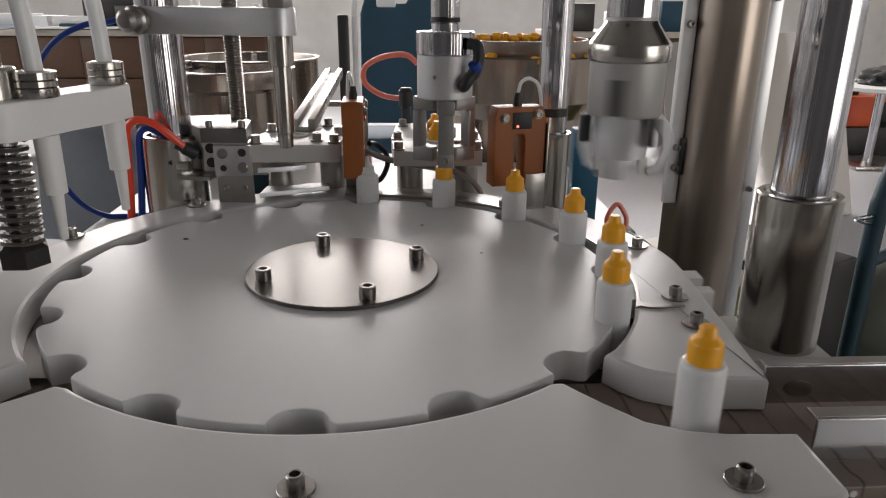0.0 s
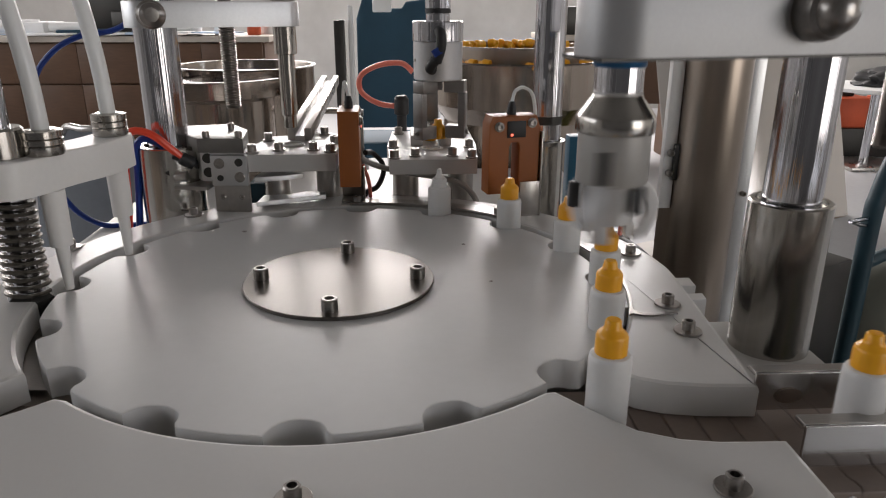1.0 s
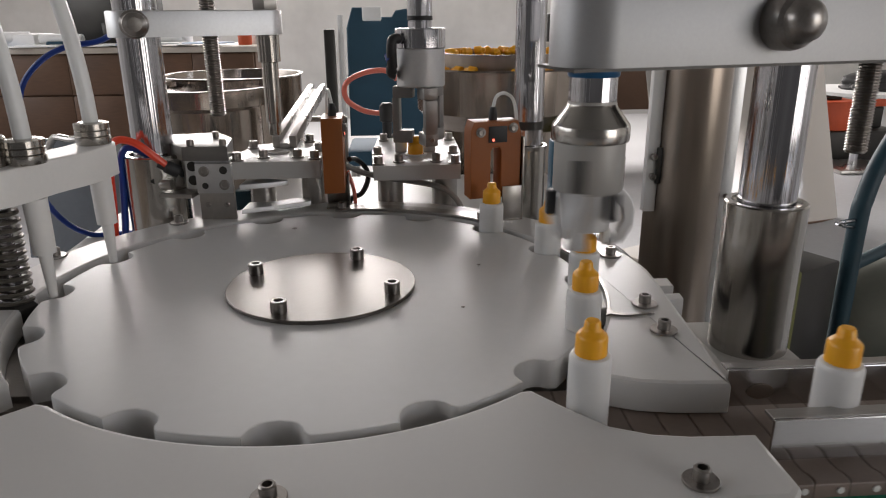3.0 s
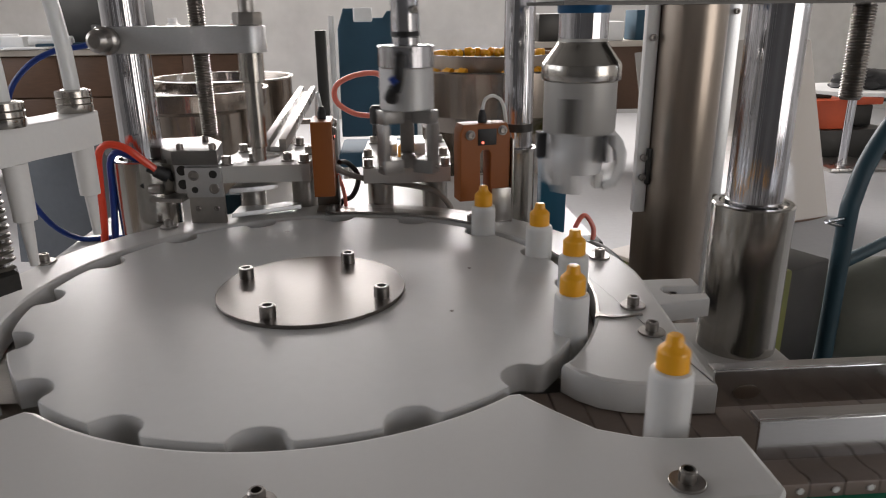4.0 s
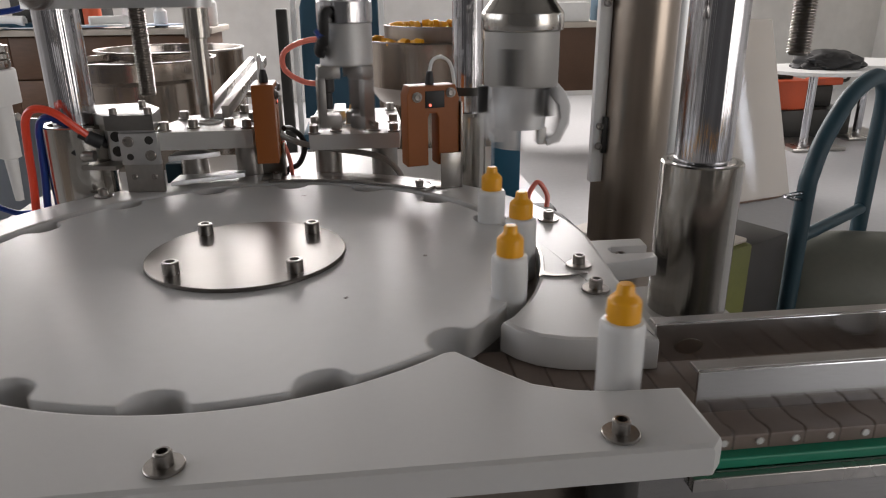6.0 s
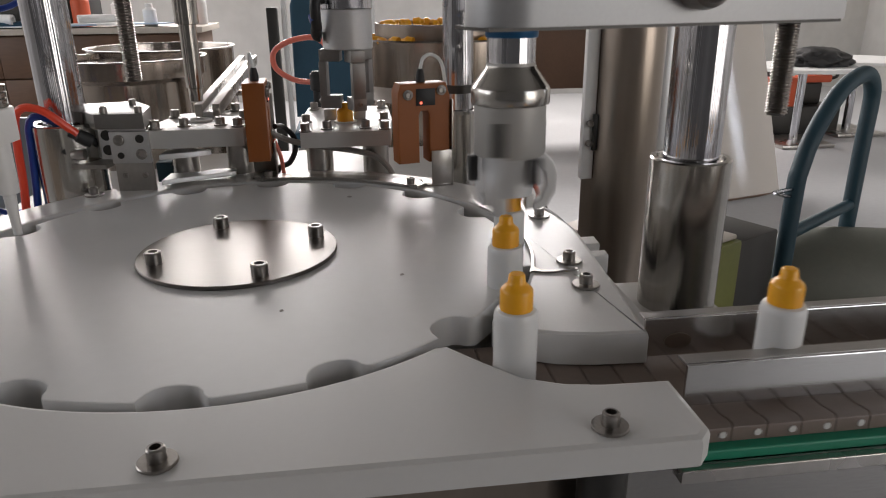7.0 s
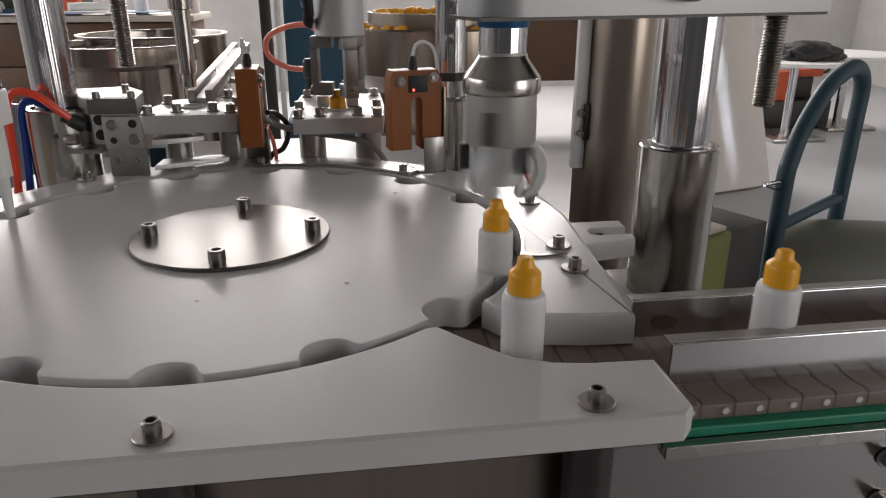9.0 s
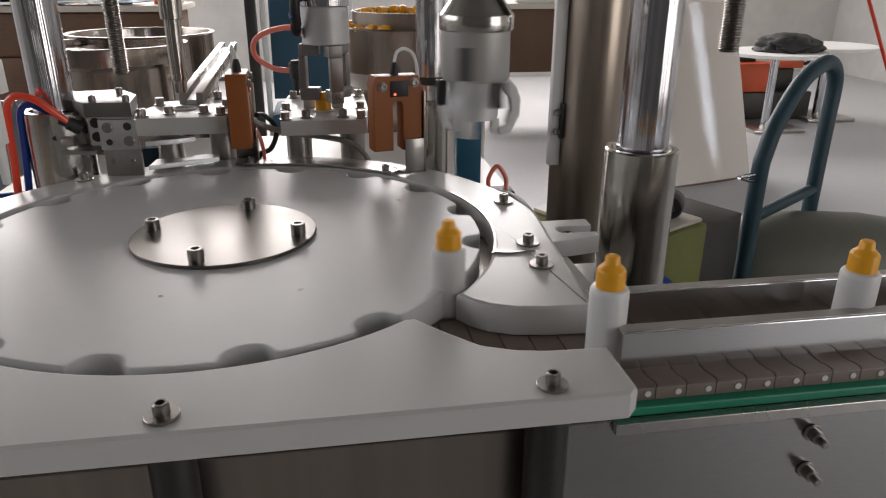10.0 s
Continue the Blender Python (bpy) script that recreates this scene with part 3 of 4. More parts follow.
for z in (0.955, 1.19):
    part("flange_screw", screw_mesh(bmesh.new(), 0.0035, 0.005, 0.0, pose(CX + 0.052, CY - 0.0082, z, 90, 0, 0)), BOLT, cover)

# ---- middle column and cap gripper ----
mcol = column("guide_column", "slim chromed guide column in a steel sleeve", 0.190, 0.226, 0.0148, 0.0180, 1.063, 1.55)
part("scale_ring", lathe([(0.0151, 1.079), (0.0151, 1.087)], 40, Matrix.Translation((0.190, 0.226, 0))), DARKM, mcol, "dark worn ring")

MX, MY = 0.190, 0.226
NEST = (0.0780, 0.278)
STATION = (WX + 0.191 * math.cos(radians(65)), WY + 0.191 * math.sin(radians(65)))
grip = thing("cap_gripper", "silver pneumatic three-finger cap gripper on a vertical rod", "gripper")
part("body_pin", lathe([(0.0016, 0), (0.0016, 0.0008)], 10, pose(-0.010, -0.0229, 0.080, 90, 0, -23)), BOLT, grip)
part("rod_screw", screw_mesh(bmesh.new(), 0.0034, 0.005, 0.0, pose(-0.0128, 0.0, 0.150, 0, -90, 0)), BOLT, grip)
part("rod_screw", screw_mesh(bmesh.new(), 0.0034, 0.005, 0.0, pose(0.0128, 0.0, 0.148, 0, 90, 0)), BOLT, grip)
part("gripper_body", lathe([(0.0240, 0.060), (0.0250, 0.061), (0.0250, 0.0975), (0.0246, 0.0980)], 48), ALUP, grip, "matt silver gripper body")
part("gripper_head", lathe([(0.0252, 0.0981), (0.0258, 0.0988), (0.0258, 0.1165), (0.0250, 0.1175)], 48), CHROME, grip, "polished ring")
part("gripper_rod", lathe([(0.0122, 0.1176), (0.0122, 0.124), (0.0108, 0.1245), (0.0108, 0.129), (0.0128, 0.1295), (0.0128, 0.46)], 40), CHROME, grip)
part("rod_ring", lathe([(0.0130, 0.1250), (0.0130, 0.1290)], 40), BLACK, grip)
for k in range(3):
    m = pose(0, 0, 0, 0, 0, -90 + 120 * k)
    b = bmesh.new()
    add_box(b, 0.0080, 0.0290, -0.0075, 0.0075, 0.0480, 0.0600, 0.0008, m)
    add_box(b, 0.0225, 0.0300, -0.0068, 0.0068, 0.0130, 0.0479, 0.0008, m)
    add_box(b, 0.0090, 0.0298, -0.0070, 0.0070, 0.0010, 0.0140, 0.0008, m)
    f = part("finger", b, JAWM, grip, "steel C-shaped gripper finger")
    part("finger_screw", screw_mesh(bmesh.new(), 0.0024, 0.0025, 0.0, m @ pose(0.0300, 0, 0.0075, 0, 90, 0)), BOLT, f)
part("air_fitting", tube([(0.0200, -0.0190, 0.108), (0.0265, -0.0235, 0.106), (0.0275, -0.0245, 0.094), (0.0220, -0.0250, 0.080)], 0.0052, 12), BLACK, grip, "black elbow air fittings")
part("air_fitting", tube([(0.0150, -0.0230, 0.072), (0.0160, -0.0275, 0.074), (0.0215, -0.0260, 0.082)], 0.0052, 12), BLACK, grip)
part("fitting_ring", lathe([(0.0056, 0.0), (0.0056, 0.007)], 16, pose(0.0262, -0.0250, 0.087, 20, -25, 0)), BLUEH, grip, "blue release ring")


GX, GY = STATION[0] - MX, STATION[1] - MY
# everything below the arm turns with the rod
grip_rod = [c for c in grip.children if c.name.startswith("gripper_rod")][0]
for child in grip.children_recursive:
    if child is not grip_rod:
        child.parent = grip_rod
grip_rod.matrix_basis = pose(GX, GY, 0)
part("swing_arm", prism(arc(0.026, 90, 270, 12) + arc(0.026, -90, 90, 12, math.hypot(GX, GY), 0), 0.30, 0.325, 0.001, m=pose(0, 0, 0, 0, 0, math.degrees(math.atan2(GY, GX)))), ALU, grip, "aluminium swing arm")


# ---- feed plates with cap and plug nests ----
def feed_plate(name, label, outline, z0, z1, screws, hole, posts):
    t = thing(name, label, "feed plate")
    part("plate", prism(outline, z0, z1, 0.001), HDPE, t)
    for x, y in screws:
        screw(t, x, y, z1, 0.0045, 0.007, 0.0062)
    part("nest_ring", lathe([(0.0120, z1 + 0.0002), (0.0120, z1 + 0.0016), (0.0105, z1 + 0.0022), (0.0092, z1 + 0.0016), (0.0092, z1 + 0.0004), (0.0, z1 + 0.0003)], 36, Matrix.Translation((*hole, 0))), WHITEP, t, "round nest rim")
    for x, y in posts:
        part("post", lathe([(0.0135, TOP), (0.0135, z0)], 28, Matrix.Translation((x, y, 0))), STEEL, t)
    return t


capfeed = feed_plate("cap_feed_plate", "white plastic cap feed plate on steel posts", [(0.0340, 0.2240), (0.0300, 0.3000), (0.0340, 0.3900), (0.1280, 0.3900), (0.1280, 0.3000), (0.1220, 0.2240)][::-1], 1.029, 1.044,
                     ((0.0390, 0.2310), (0.0370, 0.285), (0.1170, 0.2310), (0.1190, 0.285), (0.060, 0.240), (0.098, 0.240), (0.042, 0.370), (0.120, 0.370)), NEST, ((0.050, 0.262), (0.108, 0.262)))
part("cover_block", box(0.0560, 0.0690, 0.292, 0.350, 1.0442, 1.0560, bevel=0.001), ALU, capfeed)
part("cover_block", box(0.0870, 0.1000, 0.292, 0.350, 1.0442, 1.0560, bevel=0.001), ALU, capfeed)
PLUG = (-0.0660, 0.2640)
plugfeed = feed_plate("plug_feed_plate", "white plastic plug feed plate on steel posts", [(-0.1060, 0.2160), (-0.1120, 0.2450), (-0.0980, 0.3150), (-0.0340, 0.3400), (-0.0180, 0.3200), (-0.0180, 0.2160)][::-1], 1.035, 1.052,
                      ((-0.1000, 0.2240), (-0.0960, 0.2900), (-0.0760, 0.2360), (-0.0420, 0.2360), (-0.0240, 0.2260), (-0.0240, 0.270), (-0.0400, 0.325)), PLUG, ((-0.085, 0.262), (-0.03, 0.262)))
chute = thing("feed_chute", "long narrow steel feed chute from the bowl", "chute")
way = [(-0.062, 0.285, 1.0560), (-0.063, 0.640, 1.0770)]
d = Vector(way[1]) - Vector(way[0])
yawc = math.degrees(math.atan2(d.y, d.x))
pitchc = math.degrees(math.atan2(d.z, math.hypot(d.x, d.y)))
m = pose(*way[0], 0, 0, yawc) @ pose(0, 0, 0, 0, -pitchc, 0)
for y0, y1, z1 in ((-0.0125, -0.0050, 0.0100), (0.0050, 0.0125, 0.0100)):
    part("rail", box(0, d.length, y0, y1, -0.003, z1, bevel=0.0006, m=m), STEEL, chute)
part("track", box(0, d.length, -0.0049, 0.0049, -0.003, 0.002, m=m), ALU, chute)

# ---- photoelectric fork sensors ----
def fork_sensor(x, y, face, tall=1):
    t = thing("fork_sensor", "brown-orange fork light sensor on a bent steel bracket", "sensor", "sensors at the guide", at=pose(x, y, 1.0, 0, 0, face))
    b = prism([(-0.0245, 0.0), (-0.0048, 0.0), (-0.0048, 0.044), (-0.0030, 0.0475), (0.0030, 0.0475), (0.0048, 0.044), (0.0048, 0.0), (0.0245, 0.0), (0.0250, 0.060), (0.0215, 0.0720), (-0.0215, 0.0720), (-0.0245, 0.064)], -0.0100, 0.0100, 0.0012, m=pose(0, 0, 0.0230, 90, 0, 0))
    case = part("case", b, ORANGE, t)
    part("panel", box(-0.0075, 0.0105, -0.0110, -0.0101, 0.0755, 0.0905, bevel=0.0003), BLACK, case, "black setting panel")
    part("lamp", lathe([(0.0014, 0), (0.0012, 0.0008)], 12, pose(-0.003, -0.0110, 0.0780, 90, 0, 0)), LED, case, "red indicator light")
    part("case_screw", screw_mesh(bmesh.new(), 0.0034, 0.002, 0.0046, pose(-0.0150, -0.0101, 0.0855, 90, 0, 0)), BOLT, case)
    part("case_screw", screw_mesh(bmesh.new(), 0.0034, 0.002, 0.0046, pose(0.0165, -0.0101, 0.0885, 90, 0, 0)), BOLT, case)
    b = box(0.0255, 0.0272, -0.0130, 0.0110, 0.0, 0.0800, bevel=0.0004)
    add_box(b, 0.0060, 0.0254, -0.0130, -0.0114, 0.0020, 0.0340, 0.0004)
    add_box(b, 0.0020, 0.0254, -0.0110, 0.0110, 0.0002, 0.0018, 0.0004)
    part("bracket", b, STEEL, t, "bent steel bracket")
    part("cable_boot", lathe([(0.0042, 0.0952), (0.0040, 0.1010), (0.0026, 0.1070)], 16), BLACK, t)
    part("cable", tube([(0, 0, 0.106), (0.004, 0.002, 0.116), (0.014, 0.004, 0.118), (0.024, 0.006, 0.106), (0.0285, 0.008, 0.060), (0.0290, 0.010, 0.010)], 0.0016, 8), TUBE, t, "pale sensor cable")
    return t


fork_sensor(-0.0040, 0.2230, 92)
fork_sensor(0.1480, 0.1780, 12)
sp = thing("sensor_strip", "thin curved steel strip under the sensor brackets", "mounting strip")
part("strip", prism(arc(0.2050, 92, 47, 24, WX, WY) + arc(0.2200, 47, 92, 24, WX, WY), 1.0003, 1.0030, 0.0004), STEEL, sp)
screw(sp, 0.0016, 0.2150, 1.003, 0.0042, 0.0055, 0.0075)
screw(sp, 0.1360, 0.1640, 1.003, 0.0038, 0.0060, 0.006)

# ---- plug pressing station on the left ----
LX, LY = -0.178, 0.222
lcol = column("press_column", "chromed press column in a steel sleeve", LX, LY, 0.0192, 0.0300, 1.062, 1.55)
press = thing("press_arm", "silver press arm with hanging plunger and threaded rod", "press arm")
PX, PY = WX + 0.191 * math.cos(radians(110)), WY + 0.191 * math.sin(radians(110))
px, py = PX - LX, PY - LY
pt = math.degrees(math.atan2(py, px))
pl = math.hypot(px, py)
pm = pose(0, 0, 0, 0, 0, pt)
part("beam", prism(arc(0.0260, 90, 270, 18) + arc(0.0150, -90, 90, 14, pl, 0), 0.0, 0.0230, 0.0012, m=pm), ALU, press, "brushed aluminium beam")
part("clamp_nut", lathe([(0, -0.012), (0.006, -0.0115), (0.0100, -0.008), (0.0105, 0.0), (0.0125, 0.002), (0.0125, 0.008)], 24, pm @ pose(-0.003, -0.0340, 0.0115, -90, 0, 0)), BOLT, press, "domed clamp nut")
part("plunger", lathe([(0.0052, -0.1000), (0.0064, -0.0990), (0.0066, -0.0870), (0.0082, -0.0860), (0.0082, -0.0270), (0.0112, -0.0260), (0.0112, -0.0005)], 32, Matrix.Translation((px, py, 0))), GROUND, press, "stepped steel plunger")
part("nut", add_lathe(lathe([(0.0125, 0.0232), (0.0130, 0.0240), (0.0130, 0.0330), (0.0120, 0.0345)], 6, Matrix.Translation((px, py, 0))), [(0.0070, 0.0345), (0.0070, 0.050)], 20, Matrix.Translation((px, py, 0))), STEEL, press, "hexagon lock nut")
r2 = thread_rod(0.0078, -0.0780, 0.0600, 0.0024)
moved(r2, r2.verts, pm @ Matrix.Translation((pl * 0.55, 0.012, 0)))
part("threaded_rod", r2, BOLT, press, "threaded rod")

block = thing("clamp_unit", "aluminium pneumatic clamp block with drilled mounting plate", "clamp unit")
bx = pose(-0.116, 0.199, 1.0, 0, 0, -4)
part("foot_plate", box(-0.0170, 0.0170, -0.0018, 0.0018, 0.0002, 0.0300, bevel=0.0004, m=bx), STEEL, block, "steel foot plate")
part("mount_plate", box(-0.0170, 0.0175, -0.0012, 0.0044, 0.0270, 0.0560, bevel=0.0008, m=bx @ pose(0, -0.0050, 0)), ALU, block, "drilled aluminium plate")
part("body", prism([(-0.028, 0.0005), (0.0150, 0.0005), (-0.010, 0.062), (-0.066, 0.052)], 0.0300, 0.0580, 0.0012, m=bx), ALU, block, "aluminium cylinder block")
part("top_plate", prism([(-0.028, -0.004), (0.015, -0.004), (0.006, 0.045), (-0.020, 0.082), (-0.088, 0.060)], 0.0582, 0.0715, 0.0008, m=bx), SATIN, block, "dark top plate")
for x, z, r in ((-0.0085, 0.0485, 0.0050), (0.0100, 0.0355, 0.0050)):
    part("plate_screw", screw_mesh(bmesh.new(), r, 0.0018, 0.0, bx @ pose(x, -0.0062, z, 90, 0, 0)), BOLT, block)
# flat dark discs give the shade of holes that are not cut
for x, z, r in ((0.0100, 0.0495, 0.0038), (-0.0085, 0.0345, 0.0030), (-0.0215, 0.0520, 0.0048), (-0.0215, 0.0385, 0.0048)):
    part("drilled_hole", lathe([(r, 0.0), (r, 0.0006), (r * 0.8, 0.0007)], 20, bx @ pose(x, -0.0062 if x > -0.02 else 0.0004, z, 90, 0, 0)), DARKM, block, "dark disc in place of a shaded drilled hole")
for x, z in ((-0.0090, 0.0150), (0.0090, 0.0150)):
    part("plate_screw", screw_mesh(bmesh.new(), 0.0026, 0.0016, 0.0, bx @ pose(x, -0.0018, z, 90, 0, 0)), BOLT, block)
for x, y in ((-0.022, 0.004), (0.009, 0.004), (-0.012, 0.050), (-0.070, 0.055)):
    part("top_screw", screw_mesh(bmesh.new(), 0.0034, 0.0060, 0.0, bx @ pose(x, y, 0.0715)), BOLT, block)
part("valve", lathe([(0.0045, 0), (0.0048, 0.012), (0.0035, 0.020)], 16, bx @ pose(-0.033, 0.010, 0.044, 0, -90, 0)), BLACK, block)
part("valve", lathe([(0.0045, 0), (0.0048, 0.012), (0.0035, 0.020)], 16, bx @ pose(-0.033, 0.030, 0.044, 0, -90, 0)), BLACK, block)
part("clamp_jaw", prism([(0.020, 0.006), (0.052, 0.022), (0.082, 0.038), (0.080, 0.050), (0.060, 0.050), (0.050, 0.040), (0.020, 0.034)], 0.003, 0.0075, 0.0006, m=bx), ALU, block, "flat hooked clamp jaw")
part("clamp_jaw", prism([(0.016, 0.020), (0.046, 0.030), (0.060, 0.040), (0.040, 0.048), (0.016, 0.044)], 0.0240, 0.0290, 0.0006, m=bx), ALU, block)
part("lower_bracket", prism([(-0.052, -0.010), (-0.020, -0.014), (-0.018, 0.010), (-0.055, 0.020)], 0.0240, 0.0280, 0.0008, m=bx), STEEL, block, "bent steel bracket")
part("fitting", lathe([(0.0062, 0.0), (0.0062, 0.012), (0.0045, 0.014), (0.0045, 0.020)], 18, bx @ pose(-0.034, -0.001, 0.047, 0, -60, 20)), BLACK, block, "black push-in fitting")
part("fitting", lathe([(0.0050, 0.0), (0.0050, 0.010), (0.0036, 0.012)], 18, bx @ pose(-0.040, -0.006, 0.036, 0, -90, 0)), STEEL, block)
part("fitting", lathe([(0.0050, 0.0), (0.0050, 0.010), (0.0036, 0.012)], 18, bx @ pose(-0.055, -0.006, 0.040, 0, -90, 0)), BLACK, block)
part("red_hose", tube([bx @ Vector(p) for p in ((-0.040, -0.004, 0.050), (-0.052, -0.010, 0.064), (-0.066, -0.014, 0.0770), (-0.082, -0.014, 0.0800), (-0.093, -0.010, 0.0700), (-0.098, -0.006, 0.045), (-0.102, -0.002, 0.010), (-0.107, 0.000, -0.030), (-0.109, 0.002, -0.054))], 0.0036, 10), RED, block, "red air hose")
part("blue_hose", tube([bx @ Vector(p) for p in ((-0.046, 0.004, 0.046), (-0.058, 0.000, 0.060), (-0.070, -0.003, 0.0690), (-0.081, -0.003, 0.0700), (-0.088, 0.000, 0.0600), (-0.0905, 0.002, 0.040), (-0.094, 0.004, 0.010), (-0.099, 0.006, -0.030), (-0.101, 0.008, -0.054))], 0.0034, 10), BLUEH, block, "blue air hose")

# ---- filling arm with nozzles ----
fill = thing("filling_arm", "white curved filling arm with nozzles and clear hoses", "filling arm")
inner_side = spline([(-0.164, 0.080, 0), (-0.166, 0.062, 0), (-0.171, 0.042, 0), (-0.182, 0.020, 0), (-0.190, -0.004, 0), (-0.199, -0.022, 0), (-0.215, -0.030, 0)], 5)
outer_side = spline([(-0.238, -0.020, 0), (-0.243, 0.002, 0), (-0.225, 0.024, 0), (-0.208, 0.046, 0), (-0.199, 0.066, 0), (-0.194, 0.084, 0), (-0.182, 0.092, 0), (-0.168, 0.090, 0)], 5)
part("arm_plate", prism([(p.x, p.y) for p in inner_side + outer_side], 0.0, 0.0240, 0.0018), WHITEP, fill, "thick white curved arm")
for x, y in ((-0.1930, 0.0040), (-0.1780, 0.0760)):
    mm = Matrix.Translation((x, y, 0))
    n = part("nozzle", lathe([(0.0016, -0.0720), (0.0030, -0.0715), (0.0046, -0.0400), (0.0075, -0.0390), (0.0080, -0.0001)], 20, mm), WHITEP, fill, "tapered white filling nozzle")
    part("nozzle_nut", lathe([(0.0120, 0.0242), (0.0126, 0.0260), (0.0126, 0.0300), (0.0118, 0.0306), (0.0126, 0.0312), (0.0126, 0.0345), (0.0118, 0.0351), (0.0126, 0.0357), (0.0126, 0.0400), (0.0090, 0.0410)], 28, mm), GROUND, n, "ribbed steel nut")
    part("hose", tube([(x, y, 0.040), (x - 0.002, y, 0.080), (x - 0.012, y + 0.006, 0.130), (x - 0.030, y + 0.014, 0.180), (x - 0.060, y + 0.03, 0.240)], 0.0056, 12), TUBE, fill, "clear white filling hose")
sx, sy = -0.2170, -0.004
part("guide_pin", lathe([(0.0085, -0.088), (0.0085, 0.16)], 28, Matrix.Translation((sx, sy, 0))), CHROME, fill)
part("pin_bush", lathe([(0.0155, 0.0242), (0.0155, 0.0420), (0.0142, 0.0435)], 32, Matrix.Translation((sx, sy, 0))), GROUND, fill)
coil = [(sx + 0.0135 * math.cos(k * 0.5), sy + 0.0135 * math.sin(k * 0.5), -0.002 - 0.00045 * k) for k in range(152)]
part("spring", tube(coil, 0.0016, 6, smooth_path=False), SPRING, fill, "coiled steel spring")
part("spring_seat", lathe([(0.0165, -0.0860), (0.0165, -0.0740), (0.0120, -0.0700)], 6, Matrix.Translation((sx, sy, 0))), DARKM, fill, "dark hexagon nut")


# ---- bowls behind the plates ----
bl = thing("plug_bowl", "round brushed steel vibratory bowl feeder with flat lid plate", "bowl feeder")
m = Matrix.Translation((-0.215, 0.760, 0.009))
part("bowl_wall", lathe([(0.110, 0.70), (0.112, 0.705), (0.112, 1.082), (0.115, 1.085), (0.109, 1.085), (0.108, 1.082), (0.108, 0.96), (0, 0.95)], 72, m), BOWL, bl, "brushed steel bowl")
part("drive_base", lathe([(0.10, 0.0), (0.10, 0.699)], 56, Matrix.Translation((-0.215, 0.760, 0))), FRAMES, bl)
m = Matrix.Translation((-0.220, 0.600, 0.009))
part("front_pan", lathe([(0.076, -0.009), (0.076, 1.050), (0.100, 1.058), (0.100, 1.080), (0.103, 1.082), (0.098, 1.082), (0.096, 1.074), (0, 1.070)], 64, m), BOWL, bl, "shallow steel pan")
part("side_bracket", box(-0.105, -0.060, 0.70, 0.716, 1.020, 1.028, bevel=0.001), BOWL, bl)
br = thing("cap_bowl", "round steel bowl feeder filled with yellow caps", "bowl feeder")
m = Matrix.Translation((0.250, 0.830, 0.014)) @ Matrix.Diagonal((1.10, 1.10, 1.0, 1.0))
part("bowl_wall", lathe([(0.118, 0.72), (0.118, 0.98), (0.140, 1.010), (0.140, 1.082), (0.142, 1.085), (0.138, 1.085), (0.137, 1.072), (0.107, 1.070)], 72, m, close=False), BOWL, br, "brushed steel bowl")
part("inner_wall", lathe([(0.106, 1.060), (0.1065, 1.108), (0.1040, 1.108), (0.1035, 1.066), (0.02, 1.058), (0, 1.058)], 72, m, close=False), COVER, br, "raised inner ring")
part("back_track", prism([(0.250 + x, 0.83 + y) for x, y in arc(0.1130, 8, 172, 40) + arc(0.088, 172, 8, 40)], 1.102, 1.108), BOWL, br)
part("drive_base", lathe([(0.10, 0.0), (0.10, 0.733)], 56, Matrix.Translation((0.250, 0.830, 0))), FRAMES, br)
cap_pile = ribbed_cap("bottle_cap", None, pose(0.250, 0.6955, 1.0932, 90, 0, 20))
tagged(cap_pile, "orange-yellow ribbed cap lying in the bowl", "bottle cap", "caps in the bowl")
random.seed(4)
for k in range(30):
    a = -178 + 12 * k + random.uniform(-3, 3)
    if random.random() < 0.25 or abs(a + 90) < 6:
        continue
    x, y, _ = polar(0.1348, a)
    copy_thing(cap_pile, pose(0.250 + x, 0.83 + y, 1.0932 + random.uniform(0, 0.003), random.uniform(80, 100), random.uniform(-12, 12), random.uniform(0, 360)))
for k in range(22):
    a = 12 + 7.2 * k + random.uniform(-1.5, 1.5)
    x, y, _ = polar(random.uniform(0.097, 0.104), a)
    copy_thing(cap_pile, pose(0.250 + x, 0.83 + y, 1.1162 + random.uniform(0, 0.003), random.uniform(80, 100), random.uniform(-12, 12), random.uniform(0, 360)))

hose = thing("pink_hose", "looped pink-red air hose behind the gripper", "hose")
part("tube", tube([(0.044, 0.420, 1.070), (0.018, 0.430, 1.072), (-0.004, 0.435, 1.086), (-0.004, 0.430, 1.106), (0.018, 0.425, 1.119), (0.046, 0.420, 1.122), (0.060, 0.415, 1.112)], 0.0034, 10), PINK, hose)
part("fitting", lathe([(0.006, TOP), (0.006, 1.060), (0.009, 1.062), (0.009, 1.080), (0.006, 1.084)], 16, Matrix.Translation((0.046, 0.412, 0))), BLACK, hose, "black valve fitting on a post")
loop = thing("hose_loop", "small pink hose loop on the machine top", "hose")
part("tube", tube([(0.259, 0.238, TOP + 0.012), (0.258, 0.240, 0.970), (0.268, 0.242, 0.9835), (0.278, 0.240, 0.970), (0.277, 0.236, TOP + 0.012)], 0.0026, 10), PINK, loop)
part("connector", box(0.246, 0.286, 0.226, 0.252, TOP + 0.0005, TOP + 0.013, bevel=0.002), BLACK, loop, "black connector block")
bcab = thing("black_hose", "black hose curving along the edge of the guide", "hose")
